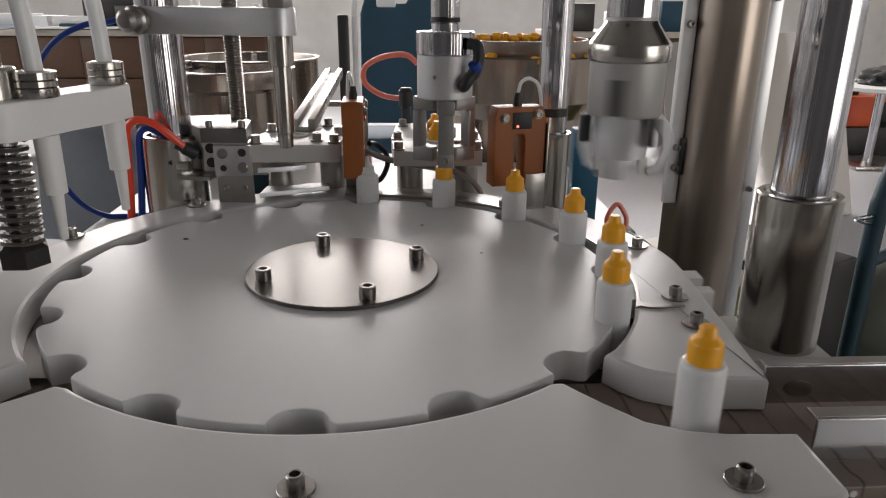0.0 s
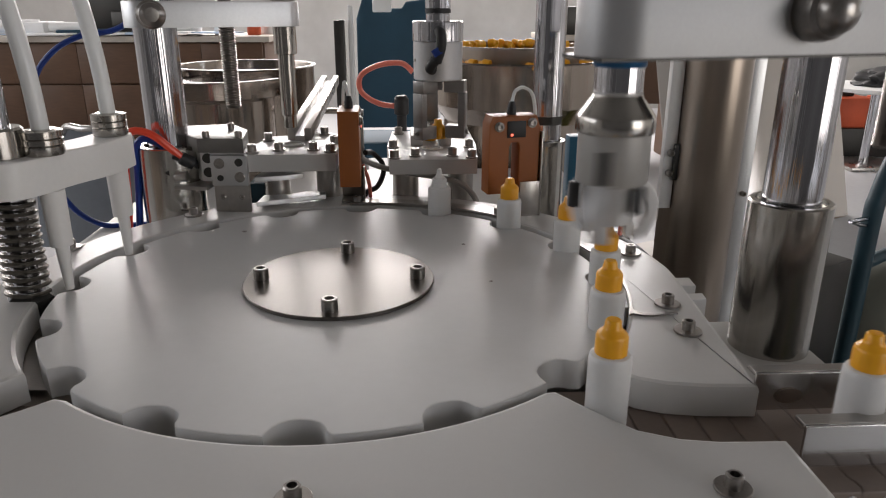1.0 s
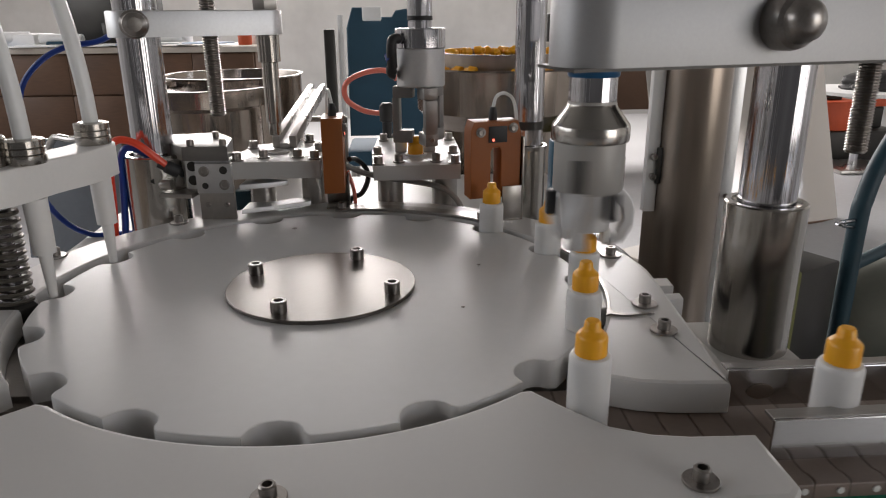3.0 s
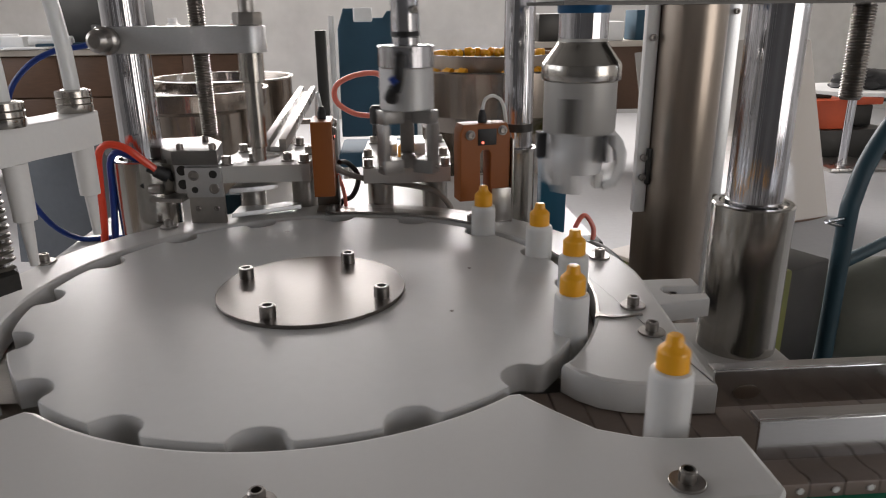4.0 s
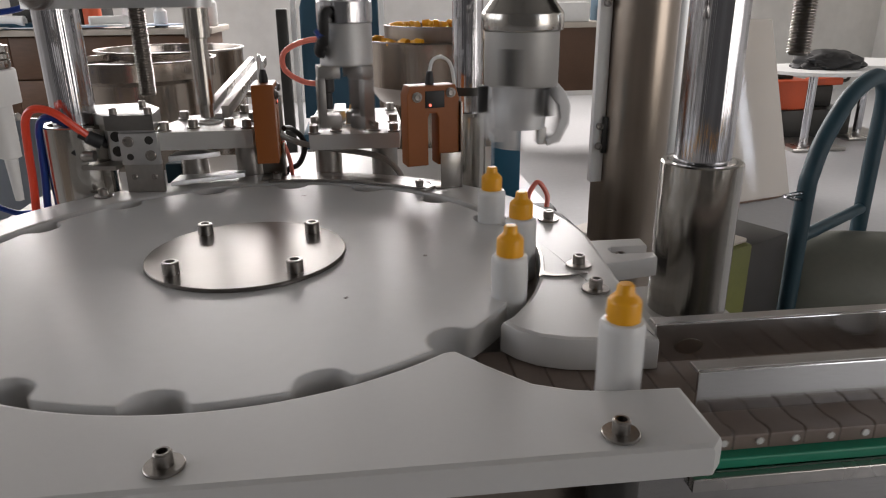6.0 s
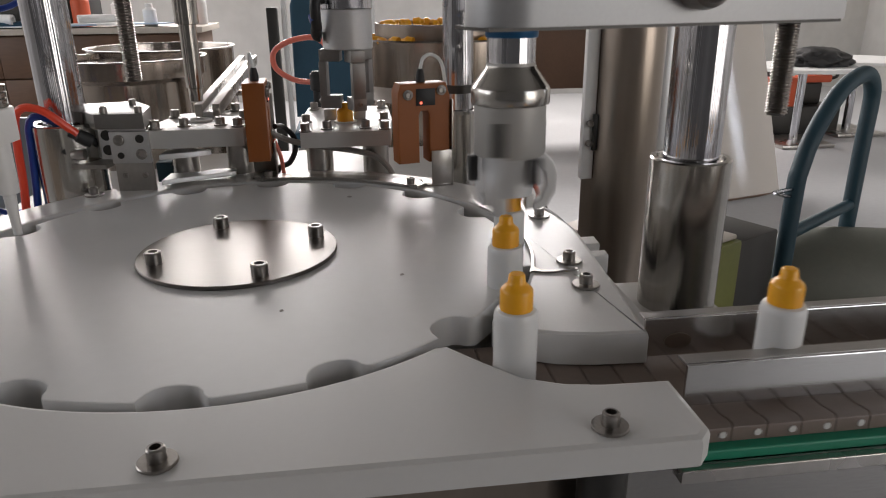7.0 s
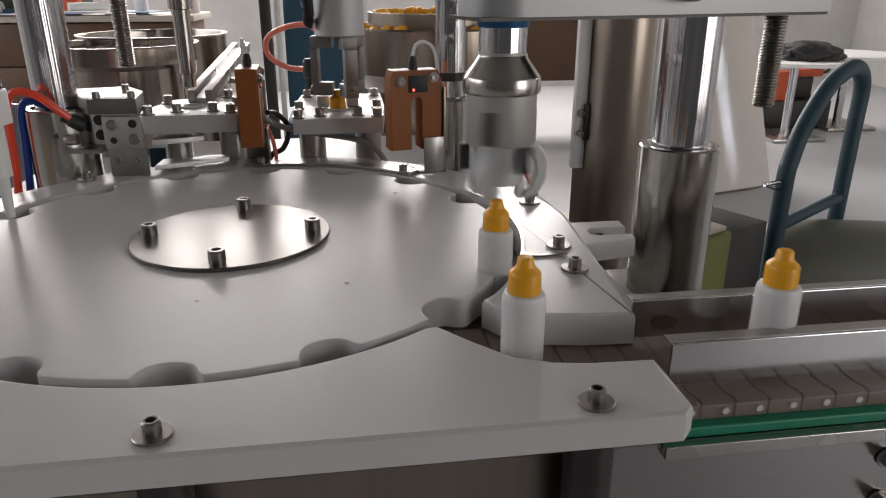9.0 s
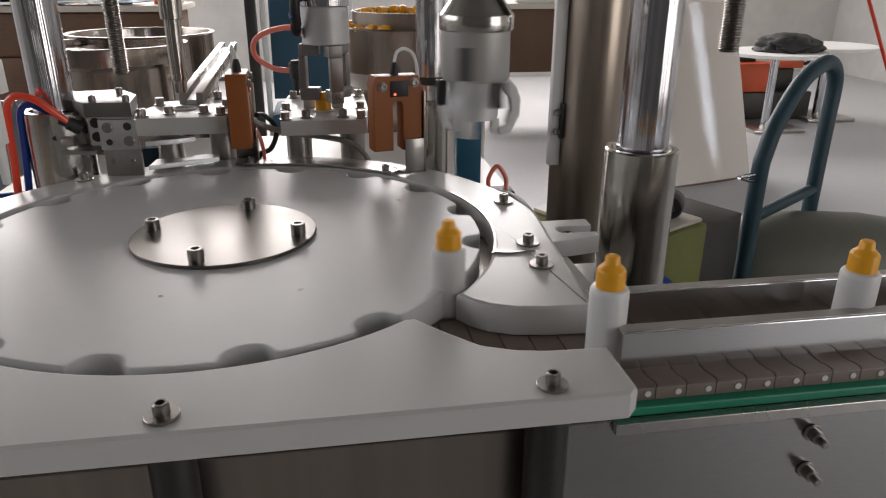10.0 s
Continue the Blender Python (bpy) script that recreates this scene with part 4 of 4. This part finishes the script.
part("sheath", tube([(0.262, 0.222, TOP + 0.010), (0.272, 0.200, TOP + 0.014), (0.277, 0.160, TOP + 0.014), (0.276, 0.110, TOP + 0.012), (0.268, 0.060, TOP + 0.010), (0.262, 0.020, TOP + 0.008)], 0.0068, 12), BLACK, bcab)
bh = thing("blue_hose", "dark blue air hose arching behind the filling arm", "hose")
part("sheath", tube([(-0.400, 0.42, 1.06), (-0.392, 0.42, 1.105), (-0.366, 0.42, 1.136), (-0.331, 0.42, 1.154), (-0.281, 0.42, 1.165), (-0.22, 0.40, 1.215), (-0.195, 0.31, 1.29), (-0.180, 0.2445, 1.345), (-0.178, 0.2440, 1.40)], 0.0034, 10), BLUEH, bh)
bh2 = thing("blue_hose", "dark blue air hose slanting down to the machine top", "hose")
part("sheath", tube([(-0.372, 0.36, 1.06), (-0.350, 0.33, 1.007), (-0.330, 0.33, 0.968), (-0.3020, 0.33, TOP + 0.004), (-0.270, 0.33, TOP + 0.0030), (-0.20, 0.34, TOP + 0.0030)], 0.0032, 10), BLUEH, bh2)
bin_ = thing("grey_chair", "blue-grey plastic shell chair behind the machine", "chair")
part("shell", prism([(-0.10, 0.0), (0.09, 0.0), (0.10, 0.16), (0.08, 0.22), (-0.08, 0.22), (-0.10, 0.18)], -0.012, 0.012, 0.006, m=pose(-0.53, 0.80, 0.76, 82, 0, -10)), BLUEGREY, bin_)
part("stem", lathe([(0.02, 0.0), (0.02, 0.765)], 16, Matrix.Translation((-0.53, 0.80, 0))), DARKM, bin_)
part("tube_arm", tube([(-0.56, 0.80, 0.96), (-0.53, 0.77, 0.99), (-0.49, 0.74, 0.992), (-0.455, 0.73, 0.994)], 0.006, 10), STEEL, bin_, "bent steel arm")
cable = thing("grey_cable", "grey sheathed cable drooping behind the guide", "cable")
part("sheath", tube([(0.004, 0.236, 1.045), (0.012, 0.243, 1.038), (0.027, 0.243, 1.032), (0.050, 0.243, 1.027), (0.085, 0.243, 1.021), (0.105, 0.243, 1.015), (0.117, 0.241, 1.006), (0.125, 0.238, 0.990), (0.130, 0.236, TOP + 0.003)], 0.0031, 10), GREYM, cable)
cable2 = thing("black_cable", "black cable loop hanging under the feed plate", "cable")
part("sheath", tube([(0.010, 0.232, 1.050), (0.016, 0.245, 1.047), (0.025, 0.250, 1.037), (0.027, 0.250, 1.025), (0.020, 0.250, 1.010), (0.008, 0.250, 1.003), (0.004, 0.252, 0.980), (0.004, 0.254, TOP + 0.002)], 0.0027, 10), BLACK, cable2)
cable3 = thing("red_hose", "thin pink-red hose standing behind the sensor", "hose")
part("sheath", tube([(0.006, 0.246, 1.035), (0.011, 0.246, 1.020), (0.013, 0.247, 1.000), (0.012, 0.250, TOP + 0.002)], 0.0020, 8), PINK, cable3)
bb = thing("blue_valve_block", "small blue-green valve block on the machine top", "valve")
part("valve_body", box(-0.115, -0.080, 0.262, 0.290, TOP + 0.0005, 1.012, bevel=0.002), TEAL, bb)
bc = thing("blue_post", "blue-green painted upright post behind the machine", "post")
part("post_body", box(0.232, 0.262, 0.300, 0.322, TOP + 0.0005, 1.052, bevel=0.002), BLUEP, bc)


# ---- far things in the hall ----
bench = thing("work_bench", "long brown work bench with cluttered white top", "bench")
part("bench_top", box(-3.6, -0.90, 4.75, 5.45, 0.93, 0.97, bevel=0.004), BOARD, bench, "pale worktop")
part("bench_front", box(-3.55, -0.95, 4.82, 5.40, 0.22, 0.929, bevel=0.004), CARTON, bench, "dark brown front")
for k in range(6):
    part("drawer", box(-3.54 + 0.43 * k, -3.1125 + 0.43 * k, 4.79, 4.819, 0.645, 0.92, bevel=0.004), WOODY, bench)
    part("drawer", box(-3.54 + 0.43 * k, -3.1125 + 0.43 * k, 4.79, 4.819, 0.26, 0.635, bevel=0.004), WOODY, bench)
for x in (-3.4, -2.0, -1.05):
    part("leg", box(x - 0.04, x + 0.04, 4.85, 5.35, 0.0, 0.219), CARTON, bench)
bench2 = thing("work_bench", "dark brown low bench by the back wall", "bench")
part("bench_top", box(1.08, 2.38, 4.9, 5.5, 0.93, 0.97, bevel=0.004), BOARD, bench2)
part("bench_front", box(1.11, 2.33, 4.95, 5.45, 0.46, 0.929, bevel=0.004), CARTON, bench2)
for x in (1.15, 2.2):
    part("leg", box(x - 0.04, x + 0.04, 5.0, 5.4, 0.0, 0.459), CARTON, bench2)
random.seed(7)


def jar(x, y, r, h, mat, label):
    t = thing("plastic_jar", label, "jar", "jars on the bench", at=pose(x, y, 0.9702))
    part("jar_body", lathe([(r * 0.95, 0), (r, 0.004), (r, h * 0.72), (r * 0.6, h * 0.82), (r * 0.5, h * 0.84)], 24), mat, t)
    part("lid", lathe([(r * 0.55, h * 0.84), (r * 0.55, h * 0.98), (r * 0.5, h)], 20), PAPER, t)


jar(-1.05, 5.0, 0.05, 0.18, REDP, "orange-red plastic jar with white lid")
jar(-1.50, 5.05, 0.06, 0.20, PAPER, "white plastic jar with lid")
jar(-1.28, 4.95, 0.045, 0.15, PAPER, "white plastic jar with lid")
jar(-0.98, 5.15, 0.055, 0.22, PAPER, "white plastic jar with lid")
jar(-1.75, 5.0, 0.06, 0.24, REDP, "red plastic jar with white lid")
for k, (x, y, w, h, rz, mat) in enumerate(((-2.9, 4.98, 0.36, 0.05, 8, PAPER), (-2.6, 5.0, 0.30, 0.09, -12, PAPER), (-2.25, 4.95, 0.34, 0.04, 20, BLUECH), (-3.2, 5.1, 0.4, 0.12, 4, REDP), (-1.95, 5.15, 0.25, 0.16, 0, DARKM), (1.3, 5.1, 0.25, 0.2, 5, DARKM), (1.7, 5.1, 0.3, 0.14, -8, PAPER), (2.05, 5.15, 0.22, 0.22, 3, BLUECH))):
    t = thing("parts_box", "stack of papers and boxes lying on the bench", "box", "clutter on the bench", at=pose(x, y, 0.9702, 0, 0, rz))
    part("box_body", box(-w / 2, w / 2, -0.12, 0.12, 0, h, bevel=0.008), mat, t)

PALEBLUE = material("pale_blue_paper", (0.42, 0.52, 0.66), 0.7, 0, 0.02, 60, 0.06, 9)
for k in range(14):
    x, y, rz = -3.3 + 0.155 * k + random.uniform(-0.04, 0.04), 4.80 + random.uniform(0.0, 0.14), random.uniform(-25, 25)
    blue = k % 3 == 1
    t = thing("paper_sheet", "pale blue sheet lying on the bench" if blue else "white sheets of paper lying on the bench", "paper", "papers on the bench", at=pose(x, y, 0.9702 + 0.0012 * k, 0, 0, rz))
    part("sheet", box(-0.15, 0.15, -0.105, 0.105, 0.0, random.uniform(0.001, 0.016), bevel=0.0004), PALEBLUE if blue else PAPER, t)
for x, y, rz, r, w in ((-2.75, 4.90, 14, 0.042, 0.42), (-2.30, 4.88, -6, 0.034, 0.30), (-1.62, 4.93, 30, 0.030, 0.26)):
    t = thing("paper_roll", "loose roll of white paper on the bench", "paper roll", "rolls on the bench", at=pose(x, y, 0.992 + r, 0, 0, rz))
    part("roll", lathe([(r * 0.55, -w / 2), (r, -w / 2), (r * 1.03, 0), (r, w / 2), (r * 0.55, w / 2), (r * 0.5, w / 2 - 0.02)], 24, pose(0, 0, 0, 0, 90, 0)), PAPER, t)
screen = thing("black_cabinet", "black instrument cabinet standing on the bench", "cabinet", at=pose(-2.02, 5.22, 0.9702, 0, 0, -4))
part("cabinet_body", box(-0.30, 0.30, -0.14, 0.14, 0.0, 0.46, bevel=0.008), BLACK, screen)
part("front_panel", box(-0.27, 0.27, -0.146, -0.1402, 0.03, 0.43, bevel=0.004), DARKM, screen)

chair = thing("blue_board_chair", "blue-green chair with pale clips and a dark side post", "chair")
part("backrest", prism([(-0.19, 0), (0.19, 0), (0.185, 0.56), (0.15, 0.615), (0.05, 0.60), (0.03, 0.57), (-0.07, 0.57), (-0.09, 0.615), (-0.16, 0.615), (-0.19, 0.52)], -0.02, 0.02, 0.008, m=pose(0.008, 3.10, 0.600, 84, 0, 0)), BLUECH, chair)
part("side_post", box(-0.285, -0.235, 3.05, 3.10, 0.0, 1.115, bevel=0.006), DARKM, chair, "dark upright post")
part("clip", box(-0.10, -0.01, 3.06, 3.11, 1.150, 1.215, bevel=0.008), PAPER, chair, "pale clip")
part("seat", box(-0.20, 0.20, 3.0, 3.4, 0.46, 0.54, bevel=0.02), BLUECH, chair)
for x in (-0.17, 0.17):
    for y in (3.03, 3.36):
        part("leg", lathe([(0.014, 0), (0.014, 0.46)], 12, Matrix.Translation((x, y, 0))), STEEL, chair)
    part("side_bar", box(x * 1.22 - 0.012, x * 1.22 + 0.012, 3.08, 3.11, 0.30, 1.18, bevel=0.004), PAPER, chair)

# brushed sheet standing on the floor and leaning back against a prop
sheet = thing("metal_sheet", "large bowed beige-grey brushed metal sheet leaning on a prop", "metal sheet", at=pose(2.694, 3.399, 0, 0, 0, 15.66))
lean = pose(0, 0, 0.002, -17.8, 0, 0)


# the bow is shaped so the streak lamp's reflection stands upright
def bowed(y0, y1, x0=-1.12, x1=0.0, n=40):
    """Plan of a sheet bowed towards the hall, in the sheet's own space."""
    xs = [x0 + (x1 - x0) * k / n for k in range(n + 1)]
    return [(x, y0 + (x + 0.36) ** 2 / 2.6) for x in xs] + [(x, y1 + (x + 0.36) ** 2 / 2.6) for x in reversed(xs)]


part("panel", prism(bowed(0.0, 0.004), 0.0, 1.075, m=lean), SILO, sheet)
part("prop", tube([lean @ Vector((-0.52, 0.036, 0.88)), Vector((-0.52, 0.62, 0.018))], 0.018, 12, smooth_path=False), DARKM, sheet, "dark steel prop")
part("edge_trim", prism(bowed(-0.003, -0.0005), 0.0, 0.012, m=lean), WOODY, sheet, "brown bottom edge")

tro = thing("platform_trolley", "blue-green steel platform trolley with bent tube handle", "trolley")
TA, TB = Vector((1.2305, 1.192, 0)), Vector((1.590, 1.434, 0))


def on_handle(f, z):
    p = TA.lerp(TB, f)
    return (p.x, p.y, z)


part("handle_tube", tube([on_handle(f, z) for f, z in ((0, 0.14), (0, 0.40), (0, 0.67), (0.03, 0.73), (0.14, 0.812), (0.42, 0.908), (0.72, 0.944), (0.88, 0.938), (0.98, 0.903), (1.01, 0.853), (1.0, 0.73), (1.0, 0.40), (1.0, 0.14))], 0.023, 14), TEAL, tro, "blue-green bent tube handle")
part("cross_bar", tube([on_handle(0.0, 0.55), on_handle(1.0, 0.55)], 0.017, 12, smooth_path=False), TEAL, tro)
tp = pose(TA.x, TA.y, 0, 0, 0, 34)
part("platform", box(-0.03, 0.44, -0.72, 0.03, 0.115, 0.145, bevel=0.008, m=tp), TEAL, tro)
part("latch_pin", tube([on_handle(-0.28, 0.690), on_handle(-0.14, 0.684), on_handle(0.02, 0.676)], 0.006, 8), CHROME, tro, "bent steel latch pin")
part("latch_pin", tube([on_handle(-0.28, 0.690), on_handle(-0.14, 0.670), on_handle(0.02, 0.655)], 0.005, 8), CHROME, tro)
part("latch_pin", tube([on_handle(1.0, 0.69), on_handle(1.14, 0.70)], 0.006, 8, smooth_path=False), CHROME, tro)
for x in (0.03, 0.38):
    for y in (-0.62, -0.05):
        part("wheel", lathe([(0.05, -0.018), (0.058, -0.012), (0.058, 0.012), (0.05, 0.018)], 24, tp @ pose(x, y, 0.058, 0, 90, 0)), BLACK, tro)
        part("caster", box(x - 0.025, x + 0.025, y - 0.02, y + 0.02, 0.110, 0.1148, m=tp), STEEL, tro)

drum = thing("grey_tank", "rounded grey-green tank lying on the trolley", "tank")
dm = pose(1.511, 1.272, 0.368, 0, 0, -12)
part("tank_body", lathe([(0.03, -0.29), (0.09, -0.280), (0.130, -0.24), (0.150, -0.17), (0.156, -0.06), (0.154, 0.12), (0.140, 0.22), (0.10, 0.29), (0.04, 0.31)], 48, dm @ pose(0, 0, 0, 0, 90, 0)), DRUM, drum)
part("cradle", box(-0.10, 0.10, -0.09, 0.09, -0.2222, -0.120, bevel=0.004, m=dm), DARKM, drum, "dark cradle under the tank")
olive = thing("pump_box", "olive-yellow steel pump housing with dirty top", "pump housing")
om = pose(0.998, 1.014, 0.0, 0, 0, 28)
part("housing", box(-0.30, 0.0, 0.0, 0.34, 0.0, 0.61, bevel=0.01, m=om), OLIVE, olive)
part("dark_side", box(0.0005, 0.17, 0.01, 0.33, 0.0, 0.600, bevel=0.006, m=om), DARKM, olive)
part("top_lid", box(-0.29, -0.01, 0.012, 0.325, 0.6105, 0.622, bevel=0.004, m=om), BOARD, olive, "stained pale lid")
part("motor", lathe([(0.028, 0.0), (0.032, 0.01), (0.032, 0.06), (0.026, 0.07)], 20, om @ pose(-0.10, 0.05, 0.655, 0, 90, 30)), BLACK, olive, "black motor on the housing")
part("hose", tube([om @ Vector(p) for p in ((-0.06, 0.06, 0.655), (-0.13, 0.04, 0.655), (-0.20, 0.02, 0.67), (-0.27, 0.01, 0.66))], 0.012, 10), BLACK, olive)
part("blue_knob", lathe([(0.05, 0.0), (0.055, 0.01), (0.05, 0.025)], 20, om @ pose(-0.20, -0.0005, 0.47, 90, 0, 0)), BLUEH, olive, "blue plastic knob")
part("cable", tube([om @ Vector(p) for p in ((-0.25, -0.02, 0.44), (-0.14, -0.03, 0.42), (-0.05, -0.02, 0.36), (0.01, -0.01, 0.33))], 0.007, 8), BLACK, olive)


def round_table(x, y, h, r, load):
    t = thing("pedestal_stand", "round steel-topped pedestal stand on a square foot", "stand", "stands by the wall", at=pose(x, y, 0))
    part("top", lathe([(r * 0.97, h - 0.03), (r, h - 0.026), (r, h - 0.004), (r * 0.98, h)], 40), PAPER, t)
    part("stem", lathe([(0.034, 0.03), (0.034, h - 0.0305)], 24), CHROME, t)
    part("foot", box(-0.22, 0.22, -0.22, 0.22, 0.0, 0.03, bevel=0.006), STEEL, t)
    return t


round_table(3.60, 4.77, 0.612, 0.39, 1)
round_table(4.31, 5.12, 0.620, 0.40, 0)
pile = thing("black_bag", "black plastic bag lying on the round stand", "bag")
bm = bmesh.new()
bmesh.ops.create_icosphere(bm, subdivisions=4, radius=1)
for v in bm.verts:
    q = noise.noise(v.co * 2.6) * 0.22 + noise.noise(v.co * 6) * 0.08
    v.co = Vector((v.co.x * 0.26, v.co.y * 0.20, max(v.co.z, -0.35) * 0.10)) * (1 + q)
part("bag_body", bm, BLACK, pile).matrix_basis = pose(3.685, 4.75, 0.648)
redc = thing("orange_machine", "orange-red machine with dark base by the wall", "machine")
part("housing", box(3.39, 3.81, 5.08, 5.6, 0.24, 0.48, bevel=0.015), REDP, redc)
part("dark_base", box(3.37, 4.19, 5.06, 5.62, 0, 0.239, bevel=0.01), DARKM, redc)
part("beam", box(3.811, 4.11, 5.12, 5.2, 0.43, 0.49, bevel=0.01), REDP, redc)
part("motor_block", box(3.82, 4.09, 5.2, 5.55, 0.2395, 0.425, bevel=0.02), DARKM, redc, "dark motor block")
part("side_arm", tube([(4.11, 5.16, 0.46), (4.17, 5.16, 0.47), (4.19, 5.16, 0.53)], 0.014, 8), DARKM, redc)
part("top_box", box(3.51, 3.71, 5.2, 5.45, 0.4805, 0.54, bevel=0.01), DARKM, redc)

cab = thing("floor_cable", "thin black cable lying across the floor", "cable")
part("sheath", tube([(1.2, 1.9, 0.008), (2.2, 2.3, 0.008), (3.4, 2.5, 0.008), (4.8, 2.4, 0.008)], 0.008, 8), BLACK, cab)

drop = thing("air_hose", "taut thin red air hose running down from the ceiling", "hose")
part("sheath", tube([(-0.588, 0.800, 4.199), (1.779, 0.800, 0.002)], 0.0035, 10, smooth_path=False), RED, drop)


# ---- motion ----
def exit_place(u, table):
    for (a, xa, ya), (b, xb, yb) in zip(table, table[1:]):
        if u <= b:
            f = (u - a) / (b - a)
            return xa + f * (xb - xa), ya + f * (yb - ya)
    a, xa, ya = table[-1]
    return xa + 0.092 * (u - a), ya


EXIT = [(0.23, 0.1285, -0.1342), (0.28, 0.1385, -0.1410), (0.40, 0.1440, -0.1465), (0.70, 0.1530, -0.1580), (1.00, 0.1640, -0.1690), (1.35, 0.1730, -0.1740), (1.64, 0.1870, -0.1765), (1.94, 0.2150, -0.1780), (2.24, 0.2350, -0.1780), (2.40, 0.2535, -0.1780),
        (2.64, 0.2720, -0.1780), (2.88, 0.2980, -0.1780), (3.30, 0.3300, -0.1780), (3.88, 0.3870, -0.1780)]
LATE = [(0.23, 0.1285, -0.1342), (0.44, 0.1500, -0.1580), (0.70, 0.1610, -0.1650), (0.94, 0.1680, -0.1690), (1.40, 0.1885, -0.1755), (1.94, 0.2328, -0.1780), (2.5, 0.2760, -0.1780)]
REST = -48.0
CYCLE = 1.94


def bottle_place(t, a0, table=EXIT):
    """Plan place of a bottle that starts in the wheel's pocket at angle a0."""
    steps = round((a0 - REST) / PITCH)
    c = CENTRES[steps - 1] if steps > 0 else FIRST - CYCLE
    a = max(a0 - turned(t), REST)
    if a > REST or t < c + 0.23:
        return WX - 0.003 + 0.1945 * math.cos(radians(a)), WY + 0.1945 * math.sin(radians(a))
    return exit_place(t - c + (0.08 if steps == 1 else 0.0), table)  # the first one slides off a little sooner


TIMES = [k / 10 for k in range(101)]
FINE = [k / 30 for k in range(301)]


def phase(t):
    return (t - FIRST) % CYCLE


def along_table(u, table):
    for (a, p), (b, q) in zip(table, table[1:]):
        if u <= b:
            return p + (q - p) * ease((u - a) / (b - a))
    return table[-1][1]


HEAD_Z = [(0.0, 1.150), (0.30, 1.147), (0.55, 1.130), (0.75, 1.108), (0.95, 1.100), (1.18, 1.100), (1.33, 1.114), (1.50, 1.150), (1.94, 1.150)]
SWING = [(0.0, 0.0), (0.92, 0.0), (1.10, 1.0), (1.72, 1.0), (1.92, 0.0), (1.94, 0.0)]
LIFT = [(0.0, 0.030), (0.15, 0.031), (0.26, 0.029), (0.33, 0.011), (0.55, 0.010), (0.68, 0.031), (0.95, 0.033), (1.10, 0.031), (1.20, 0.025), (1.32, 0.004), (1.50, 0.0), (1.60, 0.012), (1.67, 0.020), (1.76, 0.022), (1.94, 0.030)]
FILL_Z = [(0.0, 1.1045), (0.28, 1.1000), (0.50, 1.0820), (0.62, 1.0765), (1.38, 1.0765), (1.62, 1.1045), (1.94, 1.1045)]


LOCK = [(0.0, 0.0), (0.50, 0.0), (0.60, 1.0), (1.66, 1.0), (1.76, 0.0), (1.94, 0.0)]


def swing_pose(t, cx, cy, station, nest, z):
    """A swinging arm's pose about its column; it points along its own x at the station when unturned."""
    s = along_table(phase(t), SWING)
    a = math.atan2(station[1] - cy, station[0] - cx)
    b = math.atan2(nest[1] - cy, nest[0] - cx)
    turn = (b - a + math.pi) % (2 * math.pi) - math.pi
    return pose(cx, cy, z, 0, 0, math.degrees(turn) * (1 - s))


def grip_pose(t):
    return swing_pose(t, MX, MY, STATION, NEST, 1.0235 + along_table(phase(t), LIFT) * 1.08)


def motions():
    walk(wheel, [(t, pose(WX, WY, 1.0, 0, 0, -turned(t))) for t in FINE[::2]])
    for k, (b, a) in enumerate(BOTTLES):
        table = LATE if k == 1 else EXIT
        walk(b, [(t, pose(*bottle_place(t, a, table), PLATE)) for t in FINE[::2]])
    walk(LEAVING, [(t, pose(*exit_place(t + CYCLE - FIRST, EXIT), PLATE)) for t in TIMES])
    walk(arm, [(t, pose(CAPX, CAPY, along_table(phase(t), HEAD_Z))) for t in FINE[::2]])
    walk(chuck, [(t, pose(0, 0, 0, 0, 0, -52 * 30 * t)) for t in FINE])
    walk(grip, [(t, grip_pose(t)) for t in FINE[::2]])
    walk(grip_rod, [(t, pose(GX, GY, 0, 0, 0, a)) for t, a in ((0.0, 0), (1.52, 0), (1.60, -28), (1.70, -55), (10.0, -55))])
    walk(press, [(t, swing_pose(t, LX, LY, (PX, PY), PLUG, 1.1370 + along_table(phase(t), LIFT) * 1.06)) for t in FINE[::2]])
    walk(fill, [(t, pose(0.006, 0, -0.004 + along_table(phase(t), FILL_Z))) for t in FINE[::2]])
    walk(fork, [(t, pose(-0.028 * along_table(phase(t), LOCK) * (t < 8.0), 0, 0)) for t in FINE[::2]])
    rows = []
    for t in FINE[::2]:
        if t < 0.86:
            rows.append((t, pose(*NEST, 1.0445)))
        elif t < 1.80:
            p = grip_pose(t) @ Vector((GX, GY, -0.001))
            rows.append((t, pose(p.x, p.y, max(p.z, 1.0255))))
        else:
            rows.append((t, pose(*bottle_place(t, 87.0), PLATE + 0.0432)))
    walk(LOOSE_CAP, rows)
    walk(NEXT_CAP, [(t, pose(NEST[0], NEST[1] + 0.05 * (1 - ease((t - 1.5) / 0.5)), 1.0445)) for t in TIMES])
    for s in SLATS:
        x0, _, z0 = s.matrix_basis.translation
        walk(s, [(t, pose(x0 + 0.092 * t, 0, z0)) for t in (0.0, 5.0, 10.0)])


motions()
